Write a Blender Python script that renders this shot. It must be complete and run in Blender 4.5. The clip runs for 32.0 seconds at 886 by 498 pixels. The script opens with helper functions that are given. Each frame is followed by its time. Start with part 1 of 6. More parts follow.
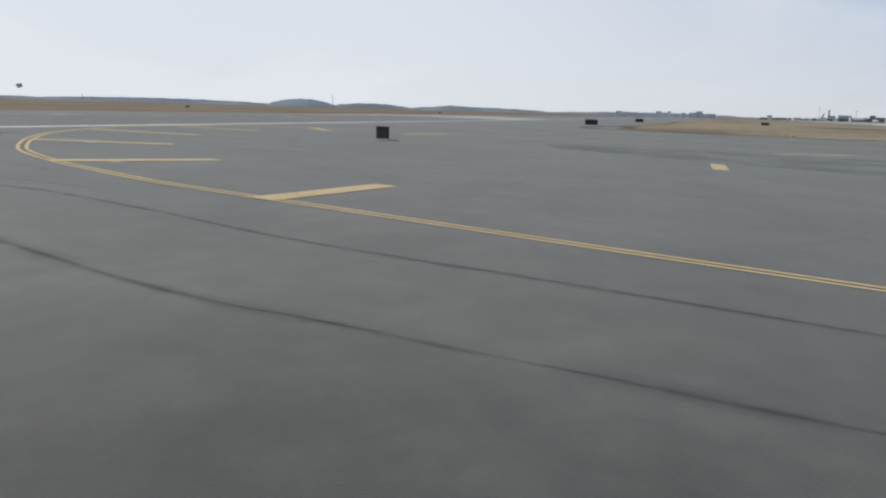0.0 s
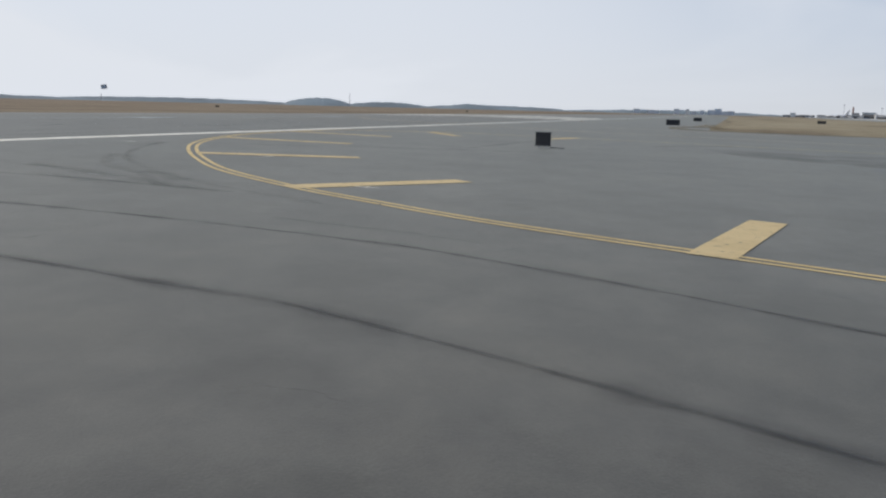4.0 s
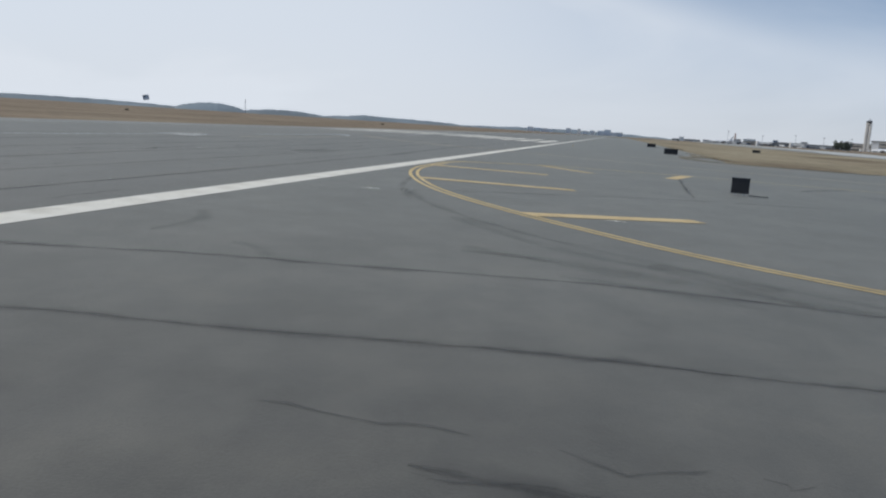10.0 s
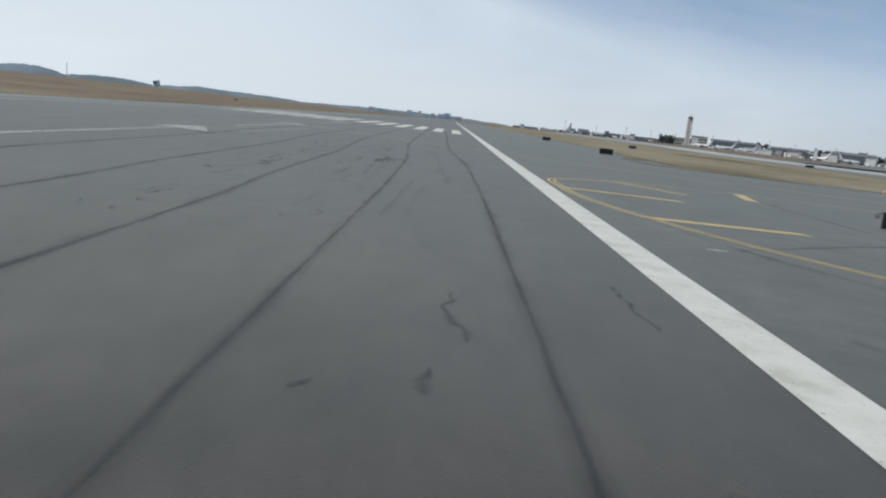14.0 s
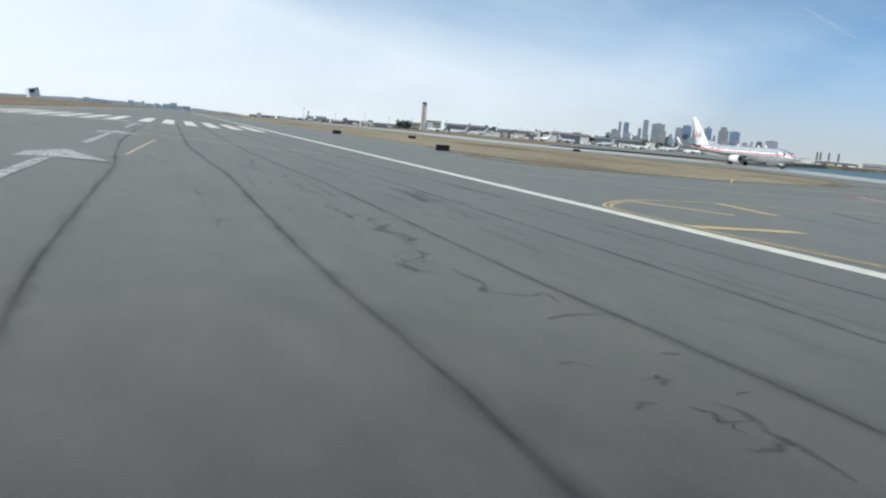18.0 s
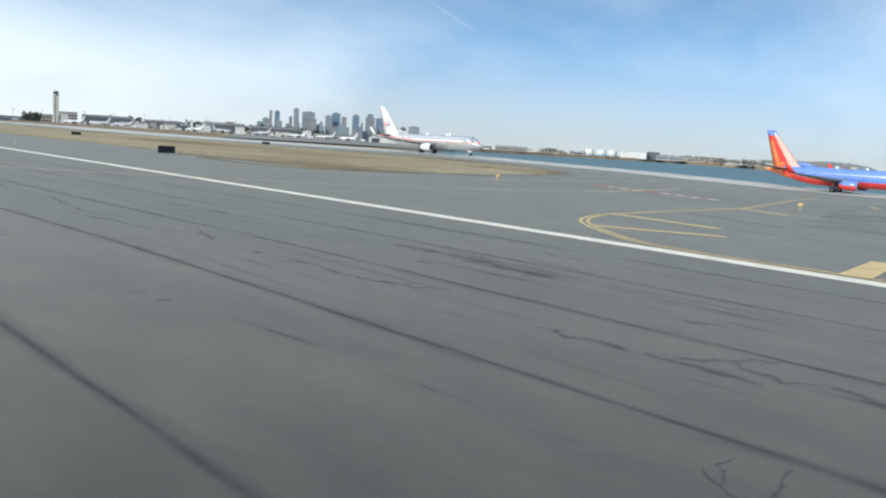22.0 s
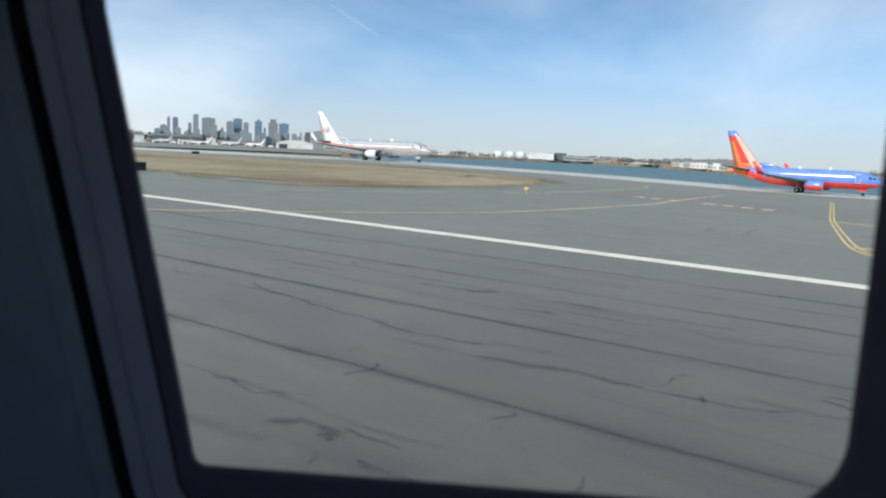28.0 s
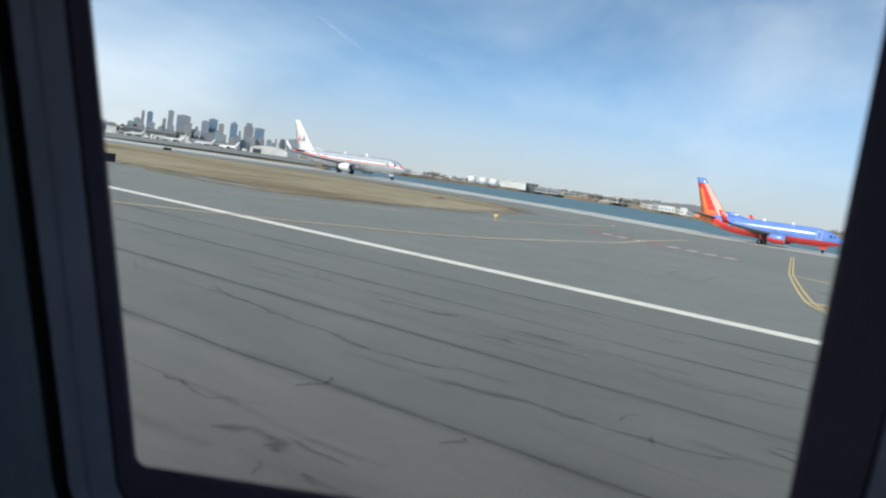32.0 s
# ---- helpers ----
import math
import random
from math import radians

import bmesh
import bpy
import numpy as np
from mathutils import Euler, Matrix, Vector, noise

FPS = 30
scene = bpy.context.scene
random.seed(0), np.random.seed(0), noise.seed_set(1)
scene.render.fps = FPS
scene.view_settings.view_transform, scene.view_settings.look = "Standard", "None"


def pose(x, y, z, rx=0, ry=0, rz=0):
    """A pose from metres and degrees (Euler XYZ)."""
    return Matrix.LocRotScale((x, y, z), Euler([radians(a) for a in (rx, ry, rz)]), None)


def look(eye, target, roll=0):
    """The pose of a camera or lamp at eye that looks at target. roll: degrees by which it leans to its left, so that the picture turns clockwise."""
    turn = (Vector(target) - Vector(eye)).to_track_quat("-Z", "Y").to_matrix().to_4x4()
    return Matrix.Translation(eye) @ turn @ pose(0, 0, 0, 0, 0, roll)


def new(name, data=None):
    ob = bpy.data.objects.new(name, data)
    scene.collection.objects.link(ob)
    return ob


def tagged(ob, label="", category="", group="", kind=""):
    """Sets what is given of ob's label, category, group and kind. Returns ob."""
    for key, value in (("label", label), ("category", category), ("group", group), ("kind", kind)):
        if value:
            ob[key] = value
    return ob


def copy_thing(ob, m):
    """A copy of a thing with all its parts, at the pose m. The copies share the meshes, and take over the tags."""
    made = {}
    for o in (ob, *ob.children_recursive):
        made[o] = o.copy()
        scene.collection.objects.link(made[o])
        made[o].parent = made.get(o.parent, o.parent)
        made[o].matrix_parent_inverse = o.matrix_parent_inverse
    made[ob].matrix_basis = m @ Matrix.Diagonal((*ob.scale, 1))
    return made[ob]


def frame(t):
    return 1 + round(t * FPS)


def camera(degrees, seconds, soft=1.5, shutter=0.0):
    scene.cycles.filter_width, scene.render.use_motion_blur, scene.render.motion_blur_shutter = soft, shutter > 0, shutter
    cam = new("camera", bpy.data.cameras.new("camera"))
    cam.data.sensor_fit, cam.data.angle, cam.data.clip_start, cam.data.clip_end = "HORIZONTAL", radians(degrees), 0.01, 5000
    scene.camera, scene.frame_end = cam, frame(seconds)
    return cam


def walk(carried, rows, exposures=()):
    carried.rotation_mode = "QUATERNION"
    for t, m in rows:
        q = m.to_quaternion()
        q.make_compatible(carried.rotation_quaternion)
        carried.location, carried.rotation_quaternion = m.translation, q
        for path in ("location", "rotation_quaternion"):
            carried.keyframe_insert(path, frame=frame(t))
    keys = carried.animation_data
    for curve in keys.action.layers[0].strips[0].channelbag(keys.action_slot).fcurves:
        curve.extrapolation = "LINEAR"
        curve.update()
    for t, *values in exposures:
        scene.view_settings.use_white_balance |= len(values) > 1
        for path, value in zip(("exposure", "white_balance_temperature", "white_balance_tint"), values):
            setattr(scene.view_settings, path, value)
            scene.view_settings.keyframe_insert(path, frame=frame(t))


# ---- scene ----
# The place: a runway end beside a bay. y runs along the runway, x to its right, the right edge stripe lies at x = 0.
LENS = 56.76


def view(x, y, z, yaw, pitch, roll):
    """Pose of a camera that looks along +y at yaw 0; yaw to the left, pitch up, roll as look()."""
    return Matrix.Translation((x, y, z)) @ pose(0, 0, 0, 0, 0, yaw) @ pose(0, 0, 0, 90 + pitch) @ pose(0, 0, 0, 0, 0, roll)


PATH = [
    (0, 36.35, -12.10, 1.549, 17.94, -9.62, 1.60),
    (0.5, 35.01, -11.65, 1.540, 18.42, -9.72, 1.13),
    (1, 33.76, -11.24, 1.536, 18.84, -10.08, 0.49),
    (1.5, 32.44, -10.89, 1.537, 19.20, -10.31, -0.30),
    (2, 31.19, -10.43, 1.540, 19.69, -10.20, -0.17),
    (2.5, 29.94, -9.92, 1.541, 19.51, -9.94, 0.07),
    (4.5, 24.81, -8.31, 1.632, 18.93, -9.76, 1.57),
    (5, 23.45, -8.02, 1.664, 19.10, -9.65, 1.66),
    (5.5, 22.27, -7.77, 1.699, 19.16, -9.34, 2.36),
    (6, 21.19, -7.61, 1.738, 19.49, -8.97, 0.96),
    (6.5, 19.95, -7.66, 1.779, 19.12, -9.19, 2.55),
    (7, 18.67, -7.71, 1.824, 18.85, -9.16, 2.94),
    (7.5, 17.46, -7.66, 1.868, 18.67, -8.23, 4.09),
    (8, 16.21, -7.34, 1.910, 17.00, -8.42, 3.66),
    (8.5, 14.81, -6.80, 1.952, 15.59, -8.64, 3.12),
    (9, 13.29, -6.28, 1.992, 13.63, -8.61, 3.97),
    (9.5, 11.72, -5.92, 2.028, 12.11, -8.63, 4.37),
    (10, 10.18, -5.67, 2.061, 11.28, -8.60, 3.65),
    (10.5, 8.55, -5.33, 2.102, 9.97, -9.15, 4.70),
    (11, 6.91, -4.87, 2.155, 8.67, -9.34, 5.15),
    (11.5, 5.30, -4.49, 2.220, 7.03, -9.26, 5.12),
    (12, 3.56, -4.23, 2.292, 5.74, -9.06, 4.63),
    (12.5, 1.62, -3.83, 2.363, 4.45, -8.76, 4.38),
    (13, -0.38, -3.08, 2.418, 3.02, -8.79, 4.34),
    (13.5, -2.45, -2.12, 2.449, 1.47, -8.96, 5.56),
    (14, -4.34, -1.14, 2.463, -0.39, -9.01, 6.33),
    (14.5, -6.14, -0.19, 2.470, -2.49, -9.27, 7.12),
    (16.5, -12.12, 7.11, 2.437, -11.26, -8.65, 5.73),
    (17, -13.44, 8.86, 2.438, -13.64, -8.60, 6.77),
    (17.5, -14.74, 10.52, 2.451, -15.65, -8.58, 5.81),
    (18, -15.91, 12.10, 2.474, -18.59, -8.12, 4.89),
    (18.5, -17.07, 14.12, 2.511, -21.46, -7.97, 5.58),
    (19, -18.17, 16.06, 2.540, -24.59, -7.61, 4.79),
    (19.5, -19.12, 17.82, 2.555, -27.40, -7.67, 5.53),
    (20, -19.84, 19.39, 2.562, -30.75, -7.69, 6.23),
    (20.5, -20.39, 21.25, 2.573, -32.92, -7.99, 5.93),
    (21, -20.67, 23.32, 2.591, -37.03, -8.01, 5.41),
    (21.5, -20.70, 25.52, 2.612, -39.41, -7.72, 5.39),
    (22, -20.54, 27.85, 2.622, -42.33, -7.17, 3.49),
    (22.5, -20.34, 30.35, 2.625, -45.19, -8.03, 0.40),
    (23, -20.12, 32.46, 2.624, -46.93, -7.79, 0.74),
    (23.5, -20.05, 34.30, 2.619, -48.42, -7.53, 1.78),
    (24, -20.09, 35.90, 2.614, -49.20, -7.09, 2.67),
    (24.5, -20.14, 37.38, 2.611, -49.30, -6.91, 2.19),
    (26.5, -20.40, 41.90, 2.620, -49.46, -7.01, 3.09),
    (27, -20.50, 42.95, 2.635, -48.75, -6.87, 2.36),
    (27.5, -20.65, 43.95, 2.650, -48.43, -6.67, 2.09),
    (28, -20.75, 44.65, 2.660, -48.89, -6.59, 2.46),
    (28.5, -20.75, 44.65, 2.660, -48.80, -6.48, 3.46),
    (29, -20.75, 44.65, 2.660, -48.99, -6.18, 2.88),
    (29.5, -20.75, 44.65, 2.660, -49.14, -6.39, 3.50),
    (30, -20.75, 44.65, 2.660, -49.09, -6.25, 5.69),
    (30.5, -20.75, 44.65, 2.660, -48.26, -5.72, 7.41),
    (31, -20.75, 44.65, 2.660, -49.55, -5.69, 5.66),
    (31.5, -20.75, 44.65, 2.660, -49.82, -6.01, 7.67),
    (32, -20.75, 44.65, 2.660, -51.15, -4.93, 7.82),
]
cam = camera(LENS, 32.0, soft=2.2)
cam.data.dof.use_dof, cam.data.dof.focus_distance, cam.data.dof.aperture_fstop = True, 60.0, 17.0
walk(cam, [(t, view(*row)) for t, *row in PATH],
     exposures=((0, -0.55, 6230, 12), (9, -0.62, 6080, 11), (13, -0.6, 6000, 8), (17, -0.26, 6030, 6), (21, -0.02, 6120, 5), (24, 0.03, 6120, 5), (27, 0.0, 6120, 5), (32, -0.08, 6130, 5)))

# ---- light ----
SUN_YAW, SUN_HEIGHT = 92.0, 38.0  # degrees left of +y, degrees above the horizon


def make_world():
    world = bpy.data.worlds.new("sky")
    scene.world = world
    world.use_nodes = True
    nt = world.node_tree
    nt.nodes.clear()
    out = nt.nodes.new("ShaderNodeOutputWorld")
    bg = nt.nodes.new("ShaderNodeBackground")
    sky = nt.nodes.new("ShaderNodeTexSky")
    sky.sky_type = "NISHITA"
    sky.sun_disc = False
    sky.sun_elevation = radians(SUN_HEIGHT)
    sky.sun_rotation = radians(-SUN_YAW)
    sky.air_density, sky.dust_density, sky.ozone_density = 1.0, 1.2, 1.5
    # thin high cloud and haze: streaks on the dome
    coord = nt.nodes.new("ShaderNodeTexCoord")
    lift = nt.nodes.new("ShaderNodeVectorMath")
    lift.operation = "MULTIPLY_ADD"
    lift.inputs[1].default_value, lift.inputs[2].default_value = (1, 1, 2.6), (0, 0, 0.05)
    level = nt.nodes.new("ShaderNodeVectorMath")
    level.operation = "NORMALIZE"
    mapping = nt.nodes.new("ShaderNodeMapping")
    mapping.inputs["Rotation"].default_value = (0, 0, radians(35))
    mapping.inputs["Scale"].default_value = (1.2, 2.2, 4.5)
    wave = nt.nodes.new("ShaderNodeTexNoise")
    wave.inputs["Scale"].default_value = 1.3
    wave.inputs["Detail"].default_value = 8
    wave.inputs["Distortion"].default_value = 0.35
    ramp = nt.nodes.new("ShaderNodeMapRange")
    ramp.inputs[1].default_value, ramp.inputs[2].default_value = 0.44, 0.72
    ramp.inputs[3].default_value, ramp.inputs[4].default_value = 0.0, 0.38
    # whiter towards the sun's side
    dot = nt.nodes.new("ShaderNodeVectorMath")
    dot.operation = "DOT_PRODUCT"
    dot.inputs[1].default_value = (-math.sin(radians(58)), math.cos(radians(58)), 0)
    side = nt.nodes.new("ShaderNodeMapRange")
    side.interpolation_type = "SMOOTHSTEP"
    side.inputs[1].default_value, side.inputs[2].default_value = -0.2, 0.85
    side.inputs[3].default_value, side.inputs[4].default_value = 0.0, 0.9
    low = nt.nodes.new("ShaderNodeSeparateXYZ")
    band = nt.nodes.new("ShaderNodeMapRange")
    band.interpolation_type = "SMOOTHSTEP"
    band.inputs[1].default_value, band.inputs[2].default_value = 0.0, 0.15
    band.inputs[3].default_value, band.inputs[4].default_value = 0.85, 0.0
    add2 = nt.nodes.new("ShaderNodeMath")
    add2.operation = "ADD"
    add2.use_clamp = True
    mix = nt.nodes.new("ShaderNodeMix")
    mix.data_type = "RGBA"
    mix.inputs[7].default_value = HAZE
    grey = nt.nodes.new("ShaderNodeMix")
    grey.data_type = "RGBA"
    grey.inputs[7].default_value = LOW_HAZE
    L = nt.links.new
    L(coord.outputs["Generated"], lift.inputs[0])
    L(lift.outputs[0], level.inputs[0])
    L(level.outputs[0], sky.inputs[0])
    L(coord.outputs["Generated"], mapping.inputs[0])
    L(mapping.outputs[0], wave.inputs[0])
    L(wave.outputs[0], ramp.inputs[0])
    L(coord.outputs["Generated"], dot.inputs[0])
    L(dot.outputs["Value"], side.inputs[0])
    L(coord.outputs["Generated"], low.inputs[0])
    L(low.outputs[2], band.inputs[0])
    # a clear gap above the edge of the cloud sheet
    gap_dot = nt.nodes.new("ShaderNodeVectorMath")
    gap_dot.operation = "DOT_PRODUCT"
    gap_dot.inputs[1].default_value = (0.22, 0.49, 0.844)
    ragged = nt.nodes.new("ShaderNodeMath")
    ragged.operation = "MULTIPLY_ADD"
    ragged.inputs[1].default_value = 0.09
    gap = nt.nodes.new("ShaderNodeMapRange")
    gap.interpolation_type = "SMOOTHSTEP"
    gap.inputs[1].default_value, gap.inputs[2].default_value = 0.650, 0.690
    gap.inputs[3].default_value, gap.inputs[4].default_value = 0.0, 0.52
    top = nt.nodes.new("ShaderNodeMapRange")
    top.interpolation_type = "SMOOTHSTEP"
    top.inputs[1].default_value, top.inputs[2].default_value = 0.2, 0.4
    top.inputs[3].default_value, top.inputs[4].default_value = 1.0, 0.0
    cut = nt.nodes.new("ShaderNodeMath")
    cut.operation = "MULTIPLY"
    veil = nt.nodes.new("ShaderNodeMath")
    veil.operation = "MULTIPLY_ADD"
    veil.inputs[1].default_value = -1.0
    cover = nt.nodes.new("ShaderNodeMath")
    cover.operation = "MULTIPLY"
    L(coord.outputs["Generated"], gap_dot.inputs[0])
    L(wave.outputs[0], ragged.inputs[0])
    L(gap_dot.outputs["Value"], ragged.inputs[2])
    L(ragged.outputs[0], gap.inputs[0])
    L(low.outputs[2], top.inputs[0])
    L(gap.outputs[0], cut.inputs[0])
    L(top.outputs[0], cut.inputs[1])
    L(cut.outputs[0], veil.inputs[0])
    veil.inputs[2].default_value = 1.0
    L(side.outputs[0], cover.inputs[0])
    L(veil.outputs[0], cover.inputs[1])
    L(cover.outputs[0], add2.inputs[0])
    L(ramp.outputs[0], add2.inputs[1])
    L(add2.outputs[0], mix.inputs[0])
    L(band.outputs[0], grey.inputs[0])
    clear = nt.nodes.new("ShaderNodeVectorMath")
    clear.operation = "MULTIPLY"
    clear.inputs[1].default_value = (1.45, 1.67, 1.64)
    L(sky.outputs[0], clear.inputs[0])
    L(clear.outputs[0], grey.inputs[6])
    L(grey.outputs[2], mix.inputs[6])
    L(mix.outputs[2], bg.inputs[0])
    bg.inputs[1].default_value = 0.12
    L(bg.outputs[0], out.inputs[0])


HAZE = (9.4, 9.65, 9.8, 1)
LOW_HAZE = (5.1, 5.03, 5.2, 1)
make_world()
sun_data = bpy.data.lights.new("sun", "SUN")
sun_data.energy, sun_data.angle, sun_data.color = 3.6, radians(0.6), (1.0, 0.93, 0.82)
sun = new("sun", sun_data)
a, e = radians(SUN_YAW), radians(SUN_HEIGHT)
sun.matrix_world = look((-math.sin(a) * math.cos(e) * 50, math.cos(a) * math.cos(e) * 50, math.sin(e) * 50), (0, 0, 0))

# ---- materials ----
def material(name, rough=0.7, metal=0.0, spec=0.5):
    m = bpy.data.materials.new(name)
    m.use_nodes = True
    b = m.node_tree.nodes["Principled BSDF"]
    b.inputs["Roughness"].default_value = rough
    b.inputs["Metallic"].default_value = metal
    b.inputs["Specular IOR Level"].default_value = spec
    return m, m.node_tree, b


def noise_node(nt, scale, detail=4, space="Object", stretch=(1, 1, 1), rough=0.55):
    c = nt.nodes.new("ShaderNodeTexCoord")
    mp = nt.nodes.new("ShaderNodeMapping")
    mp.inputs["Scale"].default_value = stretch
    n = nt.nodes.new("ShaderNodeTexNoise")
    n.inputs["Scale"].default_value = scale
    n.inputs["Detail"].default_value = detail
    n.inputs["Roughness"].default_value = rough
    nt.links.new(c.outputs[space], mp.inputs[0])
    nt.links.new(mp.outputs[0], n.inputs[0])
    return n


def ramp_node(nt, source, stops):
    r = nt.nodes.new("ShaderNodeValToRGB")
    while len(r.color_ramp.elements) < len(stops):
        r.color_ramp.elements.new(0.5)
    for el, (p, col) in zip(r.color_ramp.elements, stops):
        el.position, el.color = p, (*col, 1)
    nt.links.new(source, r.inputs[0])
    return r


def mixed(nt, kind, fac, a, b):
    m = nt.nodes.new("ShaderNodeMix")
    m.data_type, m.blend_type = "RGBA", kind
    for value, socket in ((fac, m.inputs[0]), (a, m.inputs[6]), (b, m.inputs[7])):
        if isinstance(value, (int, float)):
            socket.default_value = value
        elif isinstance(value, tuple):
            socket.default_value = (*value, 1)
        else:
            nt.links.new(value, socket)
    return m.outputs[2]


def bump(nt, b, source, strength, distance):
    n = nt.nodes.new("ShaderNodeBump")
    n.inputs["Strength"].default_value, n.inputs["Distance"].default_value = strength, distance
    nt.links.new(source, n.inputs["Height"])
    nt.links.new(n.outputs[0], b.inputs["Normal"])


def plain(name, col, rough=0.6, metal=0.0, spec=0.5, vary=0.08, scale=3.0):
    """A painted or bare surface with slight soiling at two scales."""
    m, nt, b = material(name, rough, metal, spec)
    n1, n2 = noise_node(nt, scale), noise_node(nt, scale * 11, 2)
    dark = tuple(v * (1 - 2.2 * vary) for v in col)
    light = tuple(min(1, v * (1 + vary)) for v in col)
    base = ramp_node(nt, n1.outputs[0], ((0.3, dark), (0.62, light))).outputs[0]
    base = mixed(nt, "MULTIPLY", 0.6, base, ramp_node(nt, n2.outputs[0], ((0.3, (1 - vary,) * 3), (0.7, (1, 1, 1)))).outputs[0])
    nt.links.new(base, b.inputs["Base Color"])
    return m


def asphalt(name, dark, light, streak):
    m, nt, b = material(name, 0.64, 0, 0.5)
    big = noise_node(nt, 0.12, 5, stretch=(1, streak, 1))
    blot = noise_node(nt, 0.42, 6, stretch=(1, max(0.35, streak), 1), rough=0.62)
    mid = noise_node(nt, 1.5, 5, stretch=(1, max(0.45, streak * 0.7), 1), rough=0.6)
    fine = noise_node(nt, 45, 3)
    base = ramp_node(nt, big.outputs[0], ((0.3, dark), (0.7, light))).outputs[0]
    base = mixed(nt, "MULTIPLY", 0.85, base, ramp_node(nt, blot.outputs[0], ((0.37, (0.62, 0.61, 0.60)), (0.51, (1.0, 1.0, 1.0)), (0.66, (1.22, 1.19, 1.14)))).outputs[0])
    base = mixed(nt, "MULTIPLY", 0.8, base, ramp_node(nt, mid.outputs[0], ((0.34, (0.66, 0.66, 0.67)), (0.64, (1.12, 1.11, 1.08)))).outputs[0])
    base = mixed(nt, "MULTIPLY", 0.7, base, ramp_node(nt, fine.outputs[0], ((0.35, (0.78, 0.78, 0.78)), (0.68, (1.1, 1.1, 1.1)))).outputs[0])
    nt.links.new(base, b.inputs["Base Color"])
    b.inputs["Sheen Weight"].default_value, b.inputs["Sheen Roughness"].default_value = 0.30, 0.4
    b.inputs["Sheen Tint"].default_value = (1.0, 0.95, 0.78, 1)
    bump(nt, b, fine.outputs[0], 0.35, 0.01)
    return m


def road_paint(name, col, worn):
    """Thick road paint, worn through to the asphalt in specks."""
    m, nt, b = material(name, 0.65, 0, 0.3)
    wear, soil, grit = noise_node(nt, 7, 6, rough=0.7), noise_node(nt, 1.1, 6, rough=0.65), noise_node(nt, 60, 2)
    base = mixed(nt, "MULTIPLY", 0.8, col, ramp_node(nt, soil.outputs[0], ((0.32, (0.70, 0.68, 0.64)), (0.5, (0.93, 0.92, 0.90)), (0.66, (1, 1, 1)))).outputs[0])
    base = mixed(nt, "MULTIPLY", 0.5, base, ramp_node(nt, grit.outputs[0], ((0.3, (0.8, 0.8, 0.8)), (0.6, (1, 1, 1)))).outputs[0])
    hole = ramp_node(nt, wear.outputs[0], ((worn, (0, 0, 0)), (worn + 0.06, (1, 1, 1)))).outputs[0]
    base = mixed(nt, "MIX", hole, (0.09, 0.09, 0.09), base)
    nt.links.new(base, b.inputs["Base Color"])
    bump(nt, b, grit.outputs[0], 0.3, 0.005)
    return m


def grass_material(name, *tones):
    m, nt, b = material(name, 0.95, 0, 0.1)
    big, mid, fine = noise_node(nt, 0.035, 6, stretch=(1, 0.45, 1)), noise_node(nt, 0.35, 5), noise_node(nt, 9, 3)
    base = ramp_node(nt, big.outputs[0], tuple(zip((0.28, 0.48, 0.75), tones))).outputs[0]
    base = mixed(nt, "MULTIPLY", 0.7, base, ramp_node(nt, mid.outputs[0], ((0.3, (0.62, 0.62, 0.55)), (0.7, (1.1, 1.08, 1.0)))).outputs[0])
    base = mixed(nt, "MULTIPLY", 0.7, base, ramp_node(nt, fine.outputs[0], ((0.3, (0.6, 0.6, 0.6)), (0.7, (1.15, 1.15, 1.15)))).outputs[0])
    nt.links.new(base, b.inputs["Base Color"])
    bump(nt, b, fine.outputs[0], 0.8, 0.06)
    return m


def water_material():
    m, nt, b = material("bay_water", 0.5, 0, 0.25)
    waves = noise_node(nt, 0.35, 5, stretch=(1, 0.5, 1))
    broad = noise_node(nt, 0.012, 4, stretch=(1, 0.25, 1))
    # Both tones are lifted to take in the haze over the bay
    base = ramp_node(nt, broad.outputs[0], ((0.3, (0.085, 0.15, 0.175)), (0.7, (0.12, 0.195, 0.22)))).outputs[0]
    nt.links.new(base, b.inputs["Base Color"])
    bump(nt, b, waves.outputs[0], 1.0, 1.2)
    return m


ASPHALT = asphalt("runway_asphalt", (0.040, 0.0355, 0.032), (0.070, 0.061, 0.054), 0.25)
APRON = asphalt("taxiway_asphalt", (0.050, 0.048, 0.042), (0.088, 0.084, 0.074), 1.0)
CONCRETE = asphalt("pale_concrete", (0.42, 0.415, 0.40), (0.53, 0.525, 0.51), 0.5)
SEAL = plain("crack_sealant", (0.055, 0.055, 0.055), 0.7, vary=0.2)


def broken(name, source, scale, lo, hi, stretch=(1, 1, 1), most=1.0, least=0.0, feather=False):
    """A thin film, rubbed through in places: its cover comes and goes."""
    m = source.copy()
    m.name = name
    nt = m.node_tree
    n = noise_node(nt, scale, 5, stretch=stretch, rough=0.65)
    r = ramp_node(nt, n.outputs[0], ((lo, (least,) * 3), (hi, (most, most, most)))).outputs[0]
    if feather:
        edge = nt.nodes.new("ShaderNodeUVMap")
        sep = nt.nodes.new("ShaderNodeSeparateXYZ")
        nt.links.new(edge.outputs[0], sep.inputs[0])
        r = mixed(nt, "MULTIPLY", 1.0, r, ramp_node(nt, sep.outputs[0], ((0.0, (0, 0, 0)), (0.95, (1, 1, 1)))).outputs[0])
    nt.links.new(r, nt.nodes["Principled BSDF"].inputs["Alpha"])
    return m


